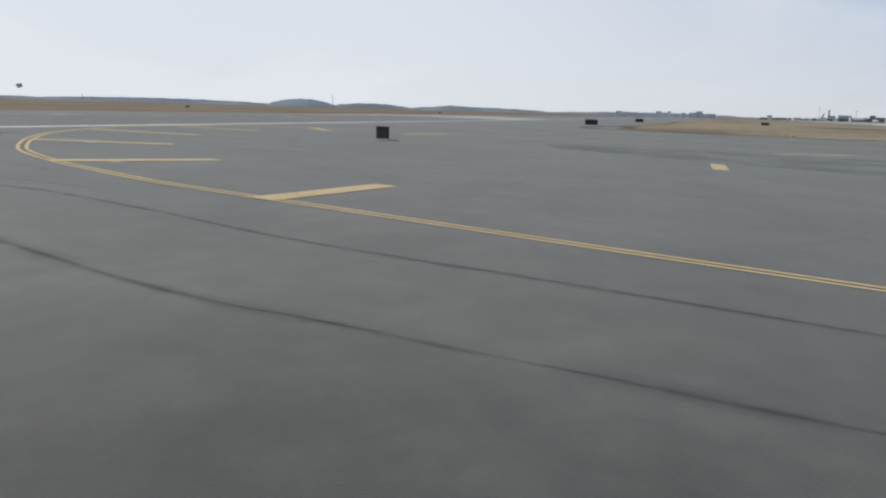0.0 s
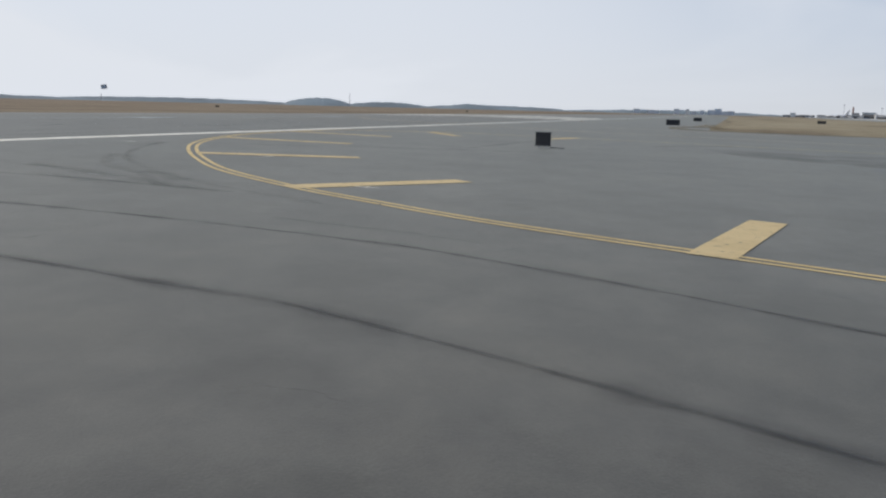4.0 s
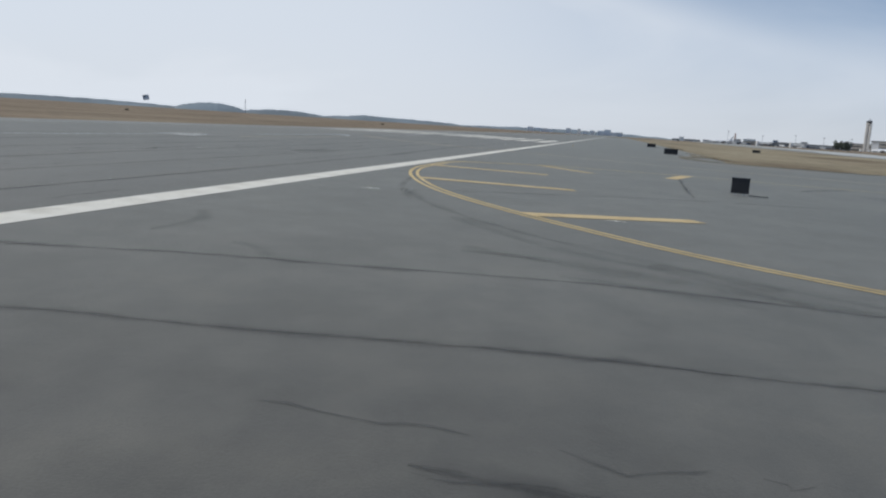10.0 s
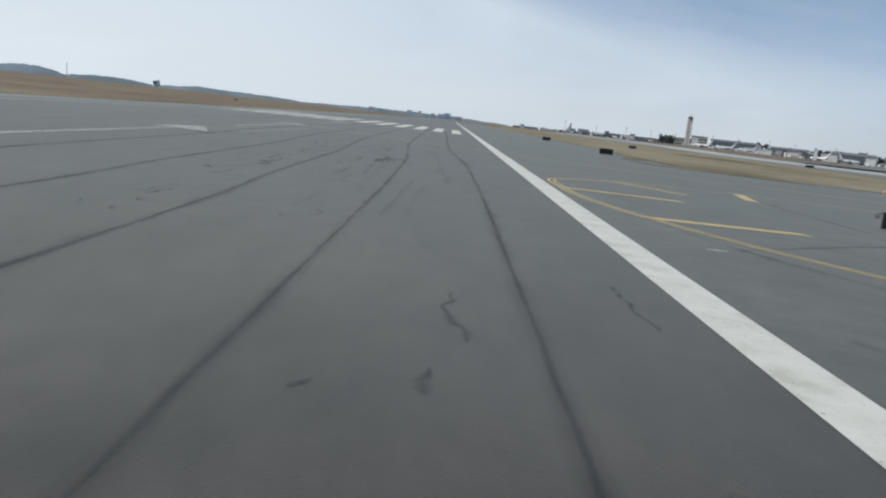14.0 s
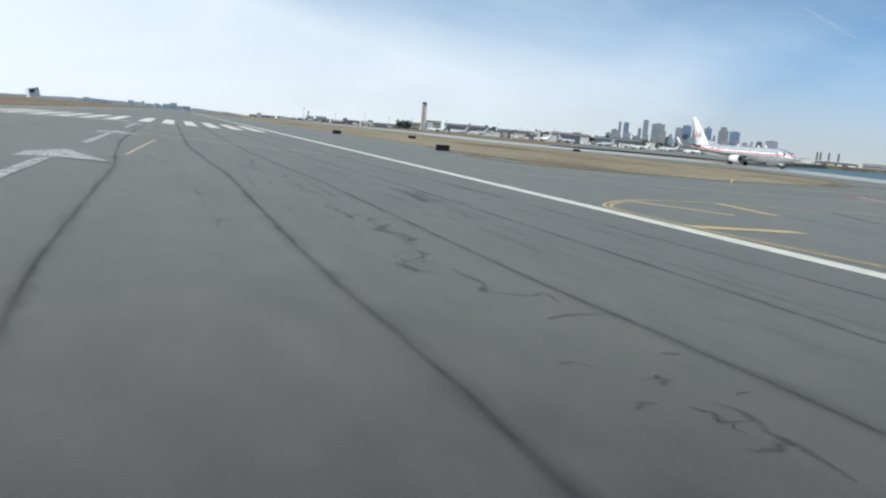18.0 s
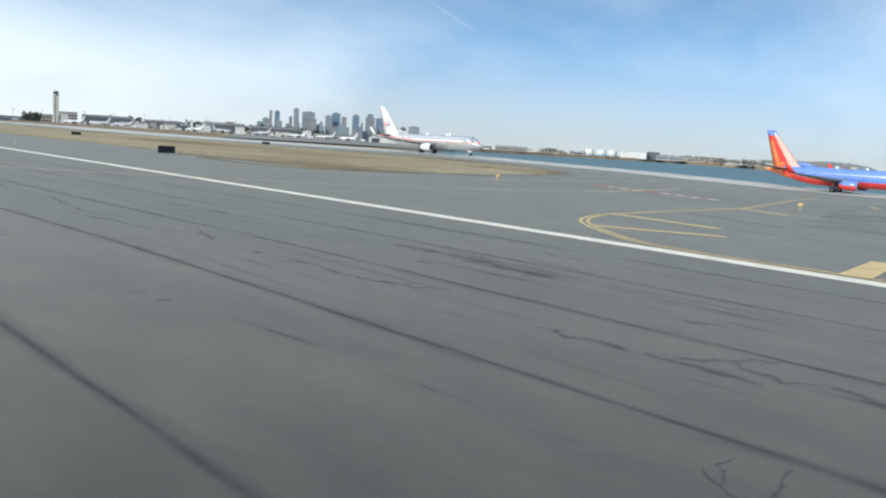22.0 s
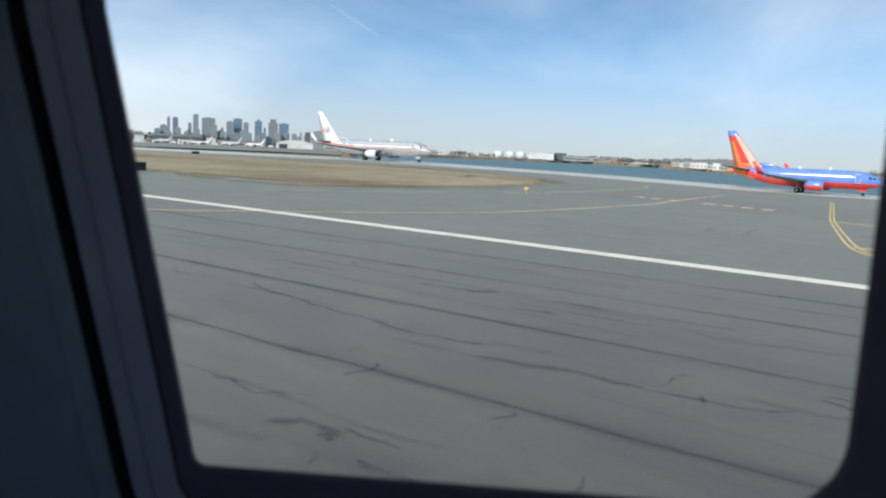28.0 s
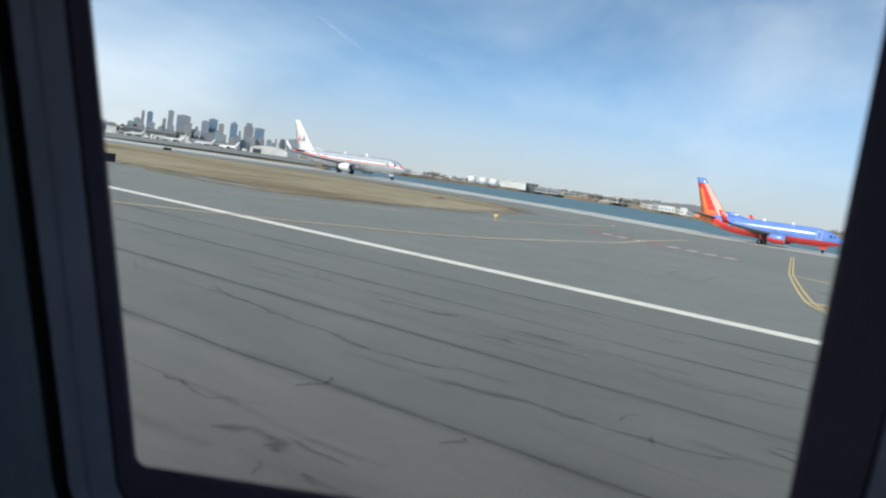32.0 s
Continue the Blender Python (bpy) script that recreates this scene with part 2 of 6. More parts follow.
CRACK = broken("open_crack", SEAL, 3.0, 0.32, 0.62, most=0.52, least=0.06, feather=True)
HAIRLINE = broken("hairline_crack", SEAL, 0.9, 0.48, 0.7, stretch=(1, 0.4, 1), most=0.5, feather=True)
BARE_SOIL = broken("bare_soil", plain("brown_soil", (0.17, 0.10, 0.065), 0.95, vary=0.2), 0.5, 0.34, 0.7, feather=True)
WORN_SEAL = broken("worn_crack_sealant", SEAL, 0.9, 0.34, 0.66, stretch=(1, 0.5, 1), most=0.52, least=0.08, feather=True)
SEAM_STAIN = broken("seam_stain", SEAL, 0.5, 0.36, 0.72, stretch=(1, 0.35, 1), most=0.42, feather=True)
RUBBER = broken("rubber_streak", SEAL, 0.25, 0.42, 0.75, stretch=(2.5, 0.12, 1), most=0.28, feather=True)
PATCH = asphalt("fresh_asphalt_patch", (0.045, 0.045, 0.047), (0.065, 0.065, 0.068), 1.0)
SMUDGE = asphalt("oil_darkened_asphalt", (0.022, 0.022, 0.022), (0.036, 0.036, 0.035), 1.0)
OVERLAY = asphalt("asphalt_overlay", (0.060, 0.060, 0.055), (0.094, 0.094, 0.086), 1.0)
SMUDGE = broken("oily_smudge", SMUDGE, 0.45, 0.36, 0.85, most=0.55, feather=True)
OVERLAY = broken("worn_overlay", OVERLAY, 0.15, 0.2, 0.6, least=0.4)
LIGHT_ASPHALT = asphalt("weathered_asphalt", (0.12, 0.118, 0.11), (0.19, 0.185, 0.17), 0.4)
WHITE_PAINT = road_paint("white_road_paint", (0.82, 0.78, 0.68), 0.31)
FADED_WHITE = road_paint("faded_white_road_paint", (0.62, 0.62, 0.58), 0.45)
YELLOW_PAINT = road_paint("yellow_road_paint", (0.71, 0.53, 0.24), 0.33)
BAR_PAINT = road_paint("pale_yellow_road_paint", (0.66, 0.50, 0.25), 0.34)
OLD_YELLOW = road_paint("faded_yellow_paint", (0.66, 0.52, 0.34), 0.34)
RED_PAINT = road_paint("red_road_paint", (0.52, 0.16, 0.13), 0.36)
GRASS = grass_material("dry_grass", (0.185, 0.142, 0.098), (0.345, 0.288, 0.20), (0.46, 0.398, 0.29))
FIELD = grass_material("brown_winter_field", (0.145, 0.105, 0.078), (0.265, 0.205, 0.148), (0.36, 0.29, 0.21))
GRASS_FRINGE = broken("grass_fringe", GRASS, 0.5, 0.3, 0.62, feather=True)
WATER = water_material()


# ---- building helpers ----
def link(name, bm, mat, parent=None, label="", smooth=False):
    me = bpy.data.meshes.new(name)
    bm.to_mesh(me)
    bm.free()
    if smooth:
        for p in me.polygons:
            p.use_smooth = True
    for mm in (mat if isinstance(mat, (list, tuple)) else (mat,)):
        me.materials.append(mm)
    ob = new(name, me)
    ob.parent = parent
    if label:
        ob["label"] = label
    return ob


def part(name, bm, mat, parent, label="", smooth=False):
    return link(name, bm, mat, parent, label, smooth)


def empty(name, m=None):
    ob = new(name)
    ob.empty_display_size = 0.3
    if m is not None:
        ob.matrix_basis = m
    return ob


def box(bm, x0, y0, z0, x1, y1, z1, bev=0.0):
    v = [bm.verts.new(p) for p in ((x0, y0, z0), (x1, y0, z0), (x1, y1, z0), (x0, y1, z0), (x0, y0, z1), (x1, y0, z1), (x1, y1, z1), (x0, y1, z1))]
    fs = [bm.faces.new([v[i] for i in f]) for f in ((3, 2, 1, 0), (4, 5, 6, 7), (0, 1, 5, 4), (1, 2, 6, 5), (2, 3, 7, 6), (3, 0, 4, 7))]
    if bev:
        es = list({e for f in fs for e in f.edges})
        bmesh.ops.bevel(bm, geom=es, offset=bev, segments=1, affect="EDGES")
    return bm


def boxed(*dims, bev=0.0):
    return box(bmesh.new(), *dims, bev=bev)


def tube(bm, p0, p1, r0, r1=None, n=10, caps=True):
    p0, p1 = Vector(p0), Vector(p1)
    r1 = r0 if r1 is None else r1
    q = (p1 - p0).to_track_quat("Z", "Y")
    rings = []
    for p, r in ((p0, r0), (p1, r1)):
        rings.append([bm.verts.new(p + q @ Vector((r * math.cos(2 * math.pi * i / n), r * math.sin(2 * math.pi * i / n), 0))) for i in range(n)])
    for i in range(n):
        bm.faces.new((rings[0][i], rings[0][(i + 1) % n], rings[1][(i + 1) % n], rings[1][i]))
    if caps:
        bm.faces.new(rings[0][::-1])
        bm.faces.new(rings[1])
    return bm


def tubed(*args, **kw):
    return tube(bmesh.new(), *args, **kw)


def smooth_step(a, b, v):
    t = min(1, max(0, (v - a) / (b - a)))
    return t * t * (3 - 2 * t)


RIM = ((-400, -3.3), (60, -3.0), (107, -2.35), (150, -0.95), (209, 0.3), (300, 0.6), (420, 0.7), (9000, 0.7))


def ground_z(x, y):
    """The lie of the land: a crowned runway, a shoulder that falls away, a flat beyond that rises slowly along the bay."""
    if x < 0:
        if x > -44.8:
            return 0.01 * (22.4 - abs(x + 22.4))
        return max(-0.5, 0.012 * (x + 44.8))
    near = -0.02705 * min(x, 50) * (1 - 0.72 * smooth_step(60, 130, y))
    far = 0.7
    for (ya, za), (yb, zb) in zip(RIM, RIM[1:]):
        if ya <= y <= yb:
            far = za + (zb - za) * (y - ya) / (yb - ya)
            break
    k = smooth_step(70, 160, x)
    return near * (1 - k) + far * k


def sheet(name, outline, lift, mat, parent=None):
    """A polygon laid on the land: cut along a grid so that it follows the slope."""
    bm = bmesh.new()
    bm.faces.new([bm.verts.new((x, y, 0)) for x, y in outline])
    xs = [p[0] for p in outline]
    ys = [p[1] for p in outline]
    cuts = [((1, 0, 0), v) for v in (-44.8, -22.4, 0, 50, 70, 82, 94, 106, 118, 130, 145, 160, 185) if min(xs) < v < max(xs)]
    if max(xs) > 4:
        cuts += [((0, 1, 0), v) for v in (*range(60, 132, 7), 150, 170, 190, 209, 240, 300, 360, 420) if min(ys) < v < max(ys)]
    for no, v in cuts:
        bmesh.ops.bisect_plane(bm, geom=bm.verts[:] + bm.edges[:] + bm.faces[:], plane_co=(v, v, 0), plane_no=no)
    bmesh.ops.triangulate(bm, faces=bm.faces[:])
    for v in bm.verts:
        v.co.z = ground_z(v.co.x, v.co.y) + lift
    for fc in bm.faces:
        fc.normal_update()
        if fc.normal.z < 0:
            fc.normal_flip()
    return link(name, bm, mat, parent)


def ribbon(path, width, lift=0.008, bm=None):
    """A painted band along a line on the land; vertices every metre or so follow the slope."""
    bm = bm or bmesh.new()
    pts = []
    for (x0, y0), (x1, y1) in zip(path, path[1:]):
        n = max(1, int(math.hypot(x1 - x0, y1 - y0) / 2.5))
        pts += [(x0 + (x1 - x0) * i / n, y0 + (y1 - y0) * i / n) for i in range(n)]
    pts.append(path[-1])
    prev = None
    for i, (x, y) in enumerate(pts):
        xa, ya = pts[max(0, i - 1)]
        xb, yb = pts[min(len(pts) - 1, i + 1)]
        d = math.hypot(xb - xa, yb - ya) or 1
        nx, ny = -(yb - ya) / d * width / 2, (xb - xa) / d * width / 2
        pair = [bm.verts.new((x + s * nx, y + s * ny, ground_z(x + s * nx, y + s * ny) + lift)) for s in (1, -1)]
        if prev:
            f = bm.faces.new((prev[0], prev[1], pair[1], pair[0]))
            f.normal_update()
            if f.normal.z < 0:
                f.normal_flip()
        prev = pair
    return bm


def curve_points(ctrl, n=8):
    """Catmull-Rom through the control points."""
    out = []
    c = [ctrl[0]] + list(ctrl) + [ctrl[-1]]
    for i in range(1, len(c) - 2):
        p0, p1, p2, p3 = (Vector((*c[k], 0)) for k in (i - 1, i, i + 1, i + 2))
        for j in range(n):
            t = j / n
            q = 0.5 * ((2 * p1) + (p2 - p0) * t + (2 * p0 - 5 * p1 + 4 * p2 - p3) * t * t + (3 * p1 - p0 - 3 * p2 + p3) * t ** 3)
            out.append((q.x, q.y))
    out.append(tuple(ctrl[-1]))
    return out

# ---- ground, water, pavement ----
def from_eye(bearing, distance):
    """A place by bearing (degrees right of the runway's line) and distance from the runway's middle."""
    return (-20 + distance * math.sin(radians(bearing)), 45 + distance * math.cos(radians(bearing)))


STRIP = curve_points([(250, -250), (190, 10), (178, 60), (165.4, 107), (150, 160), (137.2, 209), (124, 270), (118, 330), (120, 420), (135, 700), (160, 2600)], 6)


def offset(path, d):
    """The line d metres to the right of a path."""
    out = []
    for i, (x, y) in enumerate(path):
        xa, ya = path[max(0, i - 1)]
        xb, yb = path[min(len(path) - 1, i + 1)]
        n = math.hypot(xb - xa, yb - ya) or 1
        out.append((x + (yb - ya) / n * d, y - (xb - xa) / n * d))
    return out


BANK = [p for p in offset(STRIP, 14) if p[1] < 232]
SHORE = BANK + [from_eye(b, d) for b, d in ((42.6, 330), (42.2, 600), (42.0, 1000), (44, 1350), (50, 1500), (58, 1650), (63, 1400), (66, 1000), (68, 760), (72, 560), (77, 430), (85, 360), (100, 330), (125, 420))]


def inside(p, poly):
    x, y = p
    hit = False
    for (xa, ya), (xb, yb) in zip(poly, poly[1:] + poly[:1]):
        if (ya > y) != (yb > y) and x < (xb - xa) * (y - ya) / (yb - ya) + xa:
            hit = not hit
    return hit


def land_z(x, y):
    """The wider land: low by the bay, rising a little towards the terminals and the far shore."""
    z = ground_z(x, y)
    if x > 180:
        z = max(-2.4, z - 0.012 * (x - 180))
    away = math.hypot(x + 20, y - 45)
    bearing = math.degrees(math.atan2(x + 20, y - 45))
    return z + 3.6 * smooth_step(600, 1250, away) * smooth_step(8, 20, bearing) * (1 - smooth_step(80, 110, bearing))


def make_ground():
    from mathutils.geometry import delaunay_2d_cdt
    shore = [Vector(p) for p in SHORE]
    inner = []
    for i, p in enumerate(shore):
        d = (shore[(i + 1) % len(shore)] - shore[i - 1]).normalized()
        n = Vector((d.y, -d.x))
        inner.append(p + n * 5 if inside(p + n * 5, SHORE) else p - n * 5)
    pts = shore + inner
    edges = [(i, (i + 1) % len(shore)) for i in range(len(shore))]
    edges += [(len(shore) + i, len(shore) + (i + 1) % len(shore)) for i in range(len(shore))]
    for x in (-4600, -2500, -1200, -600, -300, -150, -86.5, -53, -50, -22.4, 0, 25, 50, 70, 82, 94, 106, 118, 130, 145, 160, 180, 220, 260, 300, 360, 440, 600, 1000, 1600, 2600, 4600):
        for y in (-4600, -2000, -800, -300, -100, -62, -58, 0, 60, 74, 88, 102, 116, 130, 150, 170, 190, 209, 240, 300, 360, 420, 700, 1000, 1500, 2200, 2590, 2620, 3400, 4600):
            if not inside((x, y), SHORE):
                pts.append(Vector((x, y)))
    for bearing in range(8, 82, 3):
        for away in (600, 700, 800, 900, 1000, 1100, 1200, 1300):
            p = from_eye(bearing + 0.4, away + 3)
            if p[0] > 185 and not inside(p, SHORE):
                pts.append(Vector(p))
    verts, _, faces, *_ = delaunay_2d_cdt(pts, edges, [], 0, 0.01)
    bm = bmesh.new()
    n = len(shore)
    made = []
    for i, p in enumerate(verts):
        if n <= i < 2 * n:
            z = -6.0
        else:
            z = ground_z(p.x, p.y) if i < len(BANK) else land_z(p.x, p.y)
            if i < len(BANK) or (i >= 2 * n and -52 < p.x < 181 and -60 < p.y < 2600):
                z -= 0.3
        made.append(bm.verts.new((p.x, p.y, z)))
    for f in faces:
        fc = bm.faces.new([made[i] for i in f])
        fc.normal_update()
        if fc.normal.z < 0:
            fc.normal_flip()
    return tagged(link("ground", bm, FIELD), "dry brown winter grass on the airfield ground", "ground", kind="structure")


make_ground()
bm = bmesh.new()
bm.faces.new([bm.verts.new((x, y, -4.2)) for x, y in ((120, -400), (2200, -400), (2200, 1800), (120, 1800))])
tagged(link("water", bm, WATER), "rippled dark blue water of the bay", "water", kind="structure")

tagged(sheet("runway", [(-48, -60), (0.2, -60), (0.2, 2600), (-48, 2600)], 0.0, ASPHALT), "grey asphalt runway with dark sealed seams", "runway", kind="structure")
tagged(sheet("runway_shoulder", [(-57, -60), (-48, -60), (-48, 2600), (-57, 2600)], 0.0, LIGHT_ASPHALT), "pale weathered asphalt runway shoulder", "shoulder", kind="structure")
GRASS_EDGE = curve_points([(24, 2600), (24, 300), (22.5, 140), (22.0, 118), (18.5, 104.5), (24, 97.5), (41, 100.5), (61, 104.5), (75, 109), (84, 116), (98, 132), (108, 152), (108, 180), (100, 215), (98, 300), (110, 2600)], 4)
apron = [(0.2, -60), (0.2, 2600)] + GRASS_EDGE + [(x, y) for x, y in reversed(offset(STRIP, -13)) if y > -60] + [(196, -60)]
tagged(sheet("taxiway", apron, 0.0, APRON), "dark grey asphalt taxiway and apron", "taxiway", kind="structure")
tagged(sheet("grass_island", GRASS_EDGE, -0.02, GRASS), "strip of dry tan grass between runway and taxiway", "grass", kind="structure")
left, right = offset(STRIP, -13), offset(STRIP, 14)
tagged(sheet("concrete_taxiway", left + right[::-1], 0.012, CONCRETE), "pale concrete taxiway along the shore", "taxiway", kind="structure")


def far_apron():
    """Worn dark pavement between the shore taxiway and the terminals."""
    bm = bmesh.new()
    rows = []
    for d in (330, 420, 520, 600, 700, 800, 900, 1000, 1100, 1200):
        row = []
        for k in range(11):
            x, y = from_eye(28 + 1.36 * k, d)
            row.append(bm.verts.new((x, y, land_z(x, y) + 0.22)))
        rows.append(row)
    for a, b in zip(rows, rows[1:]):
        for k in range(10):
            bm.faces.new((a[k], a[k + 1], b[k + 1], b[k])).normal_flip()
    bmesh.ops.recalc_face_normals(bm, faces=bm.faces[:])
    return tagged(link("far_apron", bm, APRON), "dark grey apron before the far terminals", "apron", kind="structure")


far_apron()


def painted(name, bm, mat, label):
    return tagged(link(name, bm, mat), label, "marking", kind="structure")


painted("edge_stripe", ribbon([(0, -60), (0, 2600)], 0.91), WHITE_PAINT, "worn white runway edge stripe")
painted("edge_stripe", ribbon([(-43.2, -60), (-43.2, 2600)], 0.91), FADED_WHITE, "worn white runway edge stripe")
OUTER = curve_points([(60, -2.0), (46, 0.3), (38.2, 2.2), (33.2, 3.5), (28.0, 4.9), (22.2, 6.5), (18.4, 8.1), (15.8, 9.4), (12.2, 11.8), (9.4, 14.6), (6.9, 17.6), (4.8, 20.7), (3.2, 24.0), (1.75, 28.4), (0.95, 33), (0.85, 37), (0.85, 40.4), (1.5, 43.0), (3.1, 45.3), (5.1, 47.7), (7.8, 50.2), (12.0, 52.7), (16.6, 54.5), (28, 58.1), (41, 62.1), (54, 66.0), (93, 77.2)], 8)
for d in (0.0, 0.30):
    painted("taxiway_edge_line", ribbon(offset(OUTER, d), 0.14), YELLOW_PAINT, "yellow double taxiway edge line")
for x0, y0, x1, y1 in ((26.0, 5.3, 27.1, 10.8), (15.8, 9.3, 18.85, 14.4), (8.0, 16.7, 12.85, 20.0), (2.7, 26.2, 8.75, 28.0),
                       (0.95, 36.0, 6.9, 37.4), (5.6, 47.8, 9.0, 44.0), (15.3, 54.0, 13.7, 46.9), (47.6, 64.0, 41.0, 56.4), (36.8, 30.6, 36.6, 35.9), (78.5, 64.6, 74.5, 62.2)):
    painted("shoulder_bar", ribbon([(x0, y0), (x1, y1)], 0.8, 0.012), BAR_PAINT, "yellow shoulder bar on the asphalt")
LEAD = curve_points([(-19, 88), (-13, 80), (-7, 75.4), (-3.5, 73.5), (0, 72.4), (5, 71.7), (10, 71.4), (17, 72.2), (28, 75.0), (45, 79.2), (60, 82.8), (82, 87.0)], 8)
painted("lead_in_line", ribbon(LEAD, 0.36, 0.014), OLD_YELLOW, "thin yellow taxiway centreline")
painted("taxiway_edge_line", ribbon(curve_points([(12, 90.0), (22, 90.6), (32, 91.6), (44, 92.7), (58, 94.2), (70, 95.9), (81, 98.7), (88, 101), (95, 105)], 6), 0.32, 0.014), OLD_YELLOW, "pale faded edge line beside the grass")

# holding position sign painted in red and white
for i in range(9):
    t = i / 8
    x, y = 60.2 - 2.4 * t, 90.0 - 16.6 * t
    painted("surface_sign", ribbon([(x, y), (x - 0.22, y - 1.7)], 1.5, 0.014), RED_PAINT, "red painted holding sign on the taxiway")
    if i not in (0, 4):
        painted("surface_sign_text", ribbon([(x - 0.03, y - 0.25), (x - 0.18, y - 1.4)], 0.9, 0.018), WHITE_PAINT, "white painted bar on a red surface sign")

# threshold bars and displaced-threshold arrows on the runway
for i in range(12):
    x = -3.2 - 3.42 * i - (1.2 if i > 5 else 0)
    painted("threshold_bar", ribbon([(x, 142), (x, 188)], 1.75, 0.01), WHITE_PAINT, "white threshold bar on the runway")
painted("threshold_stripe", ribbon([(-43, 137.5), (-22, 137.5)], 2.4, 0.01), WHITE_PAINT, "white transverse threshold stripe")
for y in (54.0, 88, 126):
    bm = ribbon([(-20.6, y - 26), (-20.6, y - 7)], 0.45, 0.01)
    zc = ground_z(-20.6, y) + 0.012
    bm.faces.new([bm.verts.new(p) for p in ((-23.0, y - 7.5, zc), (-20.6, y - 6.2, zc), (-18.2, y - 7.5, zc), (-20.6, y, zc))])
    painted("threshold_arrow", bm, FADED_WHITE, "faded white arrow on the runway centreline")

# small white survey crosses
for x, y in ((17.4, 10.7), (2.7, 19.4), (10.4, 17.4)):
    bm = ribbon([(x - 0.3, y - 0.05), (x + 0.3, y + 0.05)], 0.1, 0.012)
    ribbon([(x - 0.02, y + 0.14), (x + 0.02, y - 0.14)], 0.1, 0.013, bm)
    painted("survey_cross", bm, WHITE_PAINT, "small white survey cross on the asphalt")

# sealed seams between the paving lanes, and crack sealant
rng = random.Random(7)


def wander(path, amp, n=10):
    out = []
    for (x0, y0), (x1, y1) in zip(path, path[1:]):
        m = max(2, int(math.hypot(x1 - x0, y1 - y0) * n / 10))
        for i in range(m):
            out.append((x0 + (x1 - x0) * i / m + rng.gauss(0, amp), y0 + (y1 - y0) * i / m + rng.gauss(0, amp)))
    out.append(path[-1])
    return out


def blotted(path, w0, w1, lift=0.006):
    """A dark line on the asphalt whose width comes and goes; it thins out to both sides."""
    bm = bmesh.new()
    uv = bm.loops.layers.uv.new("UVMap")
    across = {}
    prev = None
    for i, (x, y) in enumerate(path):
        xa, ya = path[max(0, i - 1)]
        xb, yb = path[min(len(path) - 1, i + 1)]
        d = math.hypot(xb - xa, yb - ya) or 1
        w = rng.uniform(w0, w1) / 2 * (0.35 if i in (0, len(path) - 1) else 1)
        row = [bm.verts.new((x - s * (yb - ya) / d * w, y + s * (xb - xa) / d * w, ground_z(x, y) + lift)) for s in (1, 0, -1)]
        for v, k in zip(row, (0, 1, 0)):
            across[v] = k
        if prev:
            for a in (0, 1):
                bm.faces.new((prev[a + 1], row[a + 1], row[a], prev[a]))
        prev = row
    for f in bm.faces:
        f.normal_update()
        if f.normal.z < 0:
            f.normal_flip()
        for lp in f.loops:
            lp[uv].uv = (across[lp.vert], 0.5)
    return bm


def seam(path, w0, w1, amp=0.03, n=8):
    tagged(link("seam_stain", blotted(wander(path, amp * 2, n / 3), w0 * 3.0, w1 * 3.6, 0.0045), SEAM_STAIN), "soft dark stain along a sealed seam", "stain", kind="structure")
    return tagged(link("sealed_seam", blotted(wander(path, amp, n), w0, w1), WORN_SEAL), "dark sealed seam in the asphalt", "seam", kind="structure")


# the lanes were laid a little askew
DRIFT = ((-20, 0.1), (0, 0.1), (18, 0.0), (25, -0.3), (35, -0.48), (45, -0.62), (52, -1.0), (60, -1.35), (75, -1.8), (150, -2.4))
for x, w0, w1 in ((-2.65, 0.08, 0.15), (-5.95, 0.07, 0.13), (-9.7, 0.09, 0.17), (-13.3, 0.09, 0.18), (-17.4, 0.08, 0.16), (-25.5, 0.02, 0.07), (-33, 0.02, 0.07)):
    seam(curve_points([(x + (min(d, -0.38) if x > -7 else d), y) for y, d in DRIFT], 6), w0, w1, 0.012, 12)
# fainter, broken lines between the lanes
for x in (-3.7, -6.9, -7.7, -10.6, -11.5, -14.4):
    path = wander([(x - 0.5, 29), (x - 1.3, 50), (x - 1.8, 74)], 0.035, 8)
    tagged(link("hairline_crack", blotted(path, 0.06, 0.3), HAIRLINE), "faint broken line in the asphalt", "crack", kind="structure")
for path, w0, w1 in (([(44, -5.7), (34.4, -4.2), (32.5, -3.9), (29.8, -3.5), (25.5, -2.0), (21.8, -0.85), (19.9, -0.7), (17.4, -0.5), (15, -0.7), (12.6, -0.85), (10.7, -0.65), (9.0, -0.5)], 0.05, 0.12),
                     ([(44, -2.3), (34.7, -0.3), (32.5, 0.1), (29.2, 0.8), (25.3, 2.2), (22.3, 3.1), (20.6, 3.35), (17.4, 3.45), (14, 3.3), (12.2, 3.05), (10, 2.85), (8.2, 2.5), (6.4, 2.05), (4.5, 1.75), (3, 1.1), (1.6, 0.75)], 0.04, 0.09),
                     ([(-2.3, 4.2), (-0.7, 4.3), (0.8, 4.5), (2.2, 4.9), (4.2, 5.7), (6.2, 6.2), (8.5, 6.9), (10.7, 7.4), (13.5, 7.5), (15.5, 7.5)], 0.04, 0.1),
                     ([(13.7, 31), (13.9, 38), (14.3, 47.5)], 0.04, 0.09),
                     ([(3.5, 20), (8, 24.5), (11, 27.2), (14, 29.5), (20, 33)], 0.03, 0.09),
                     ([(21.5, 47.5), (23.5, 51.5), (26.5, 56.6)], 0.1, 0.3)):
    seam(curve_points(path, 4), w0 * 1.7, w1 * 1.7, 0.012, 6)


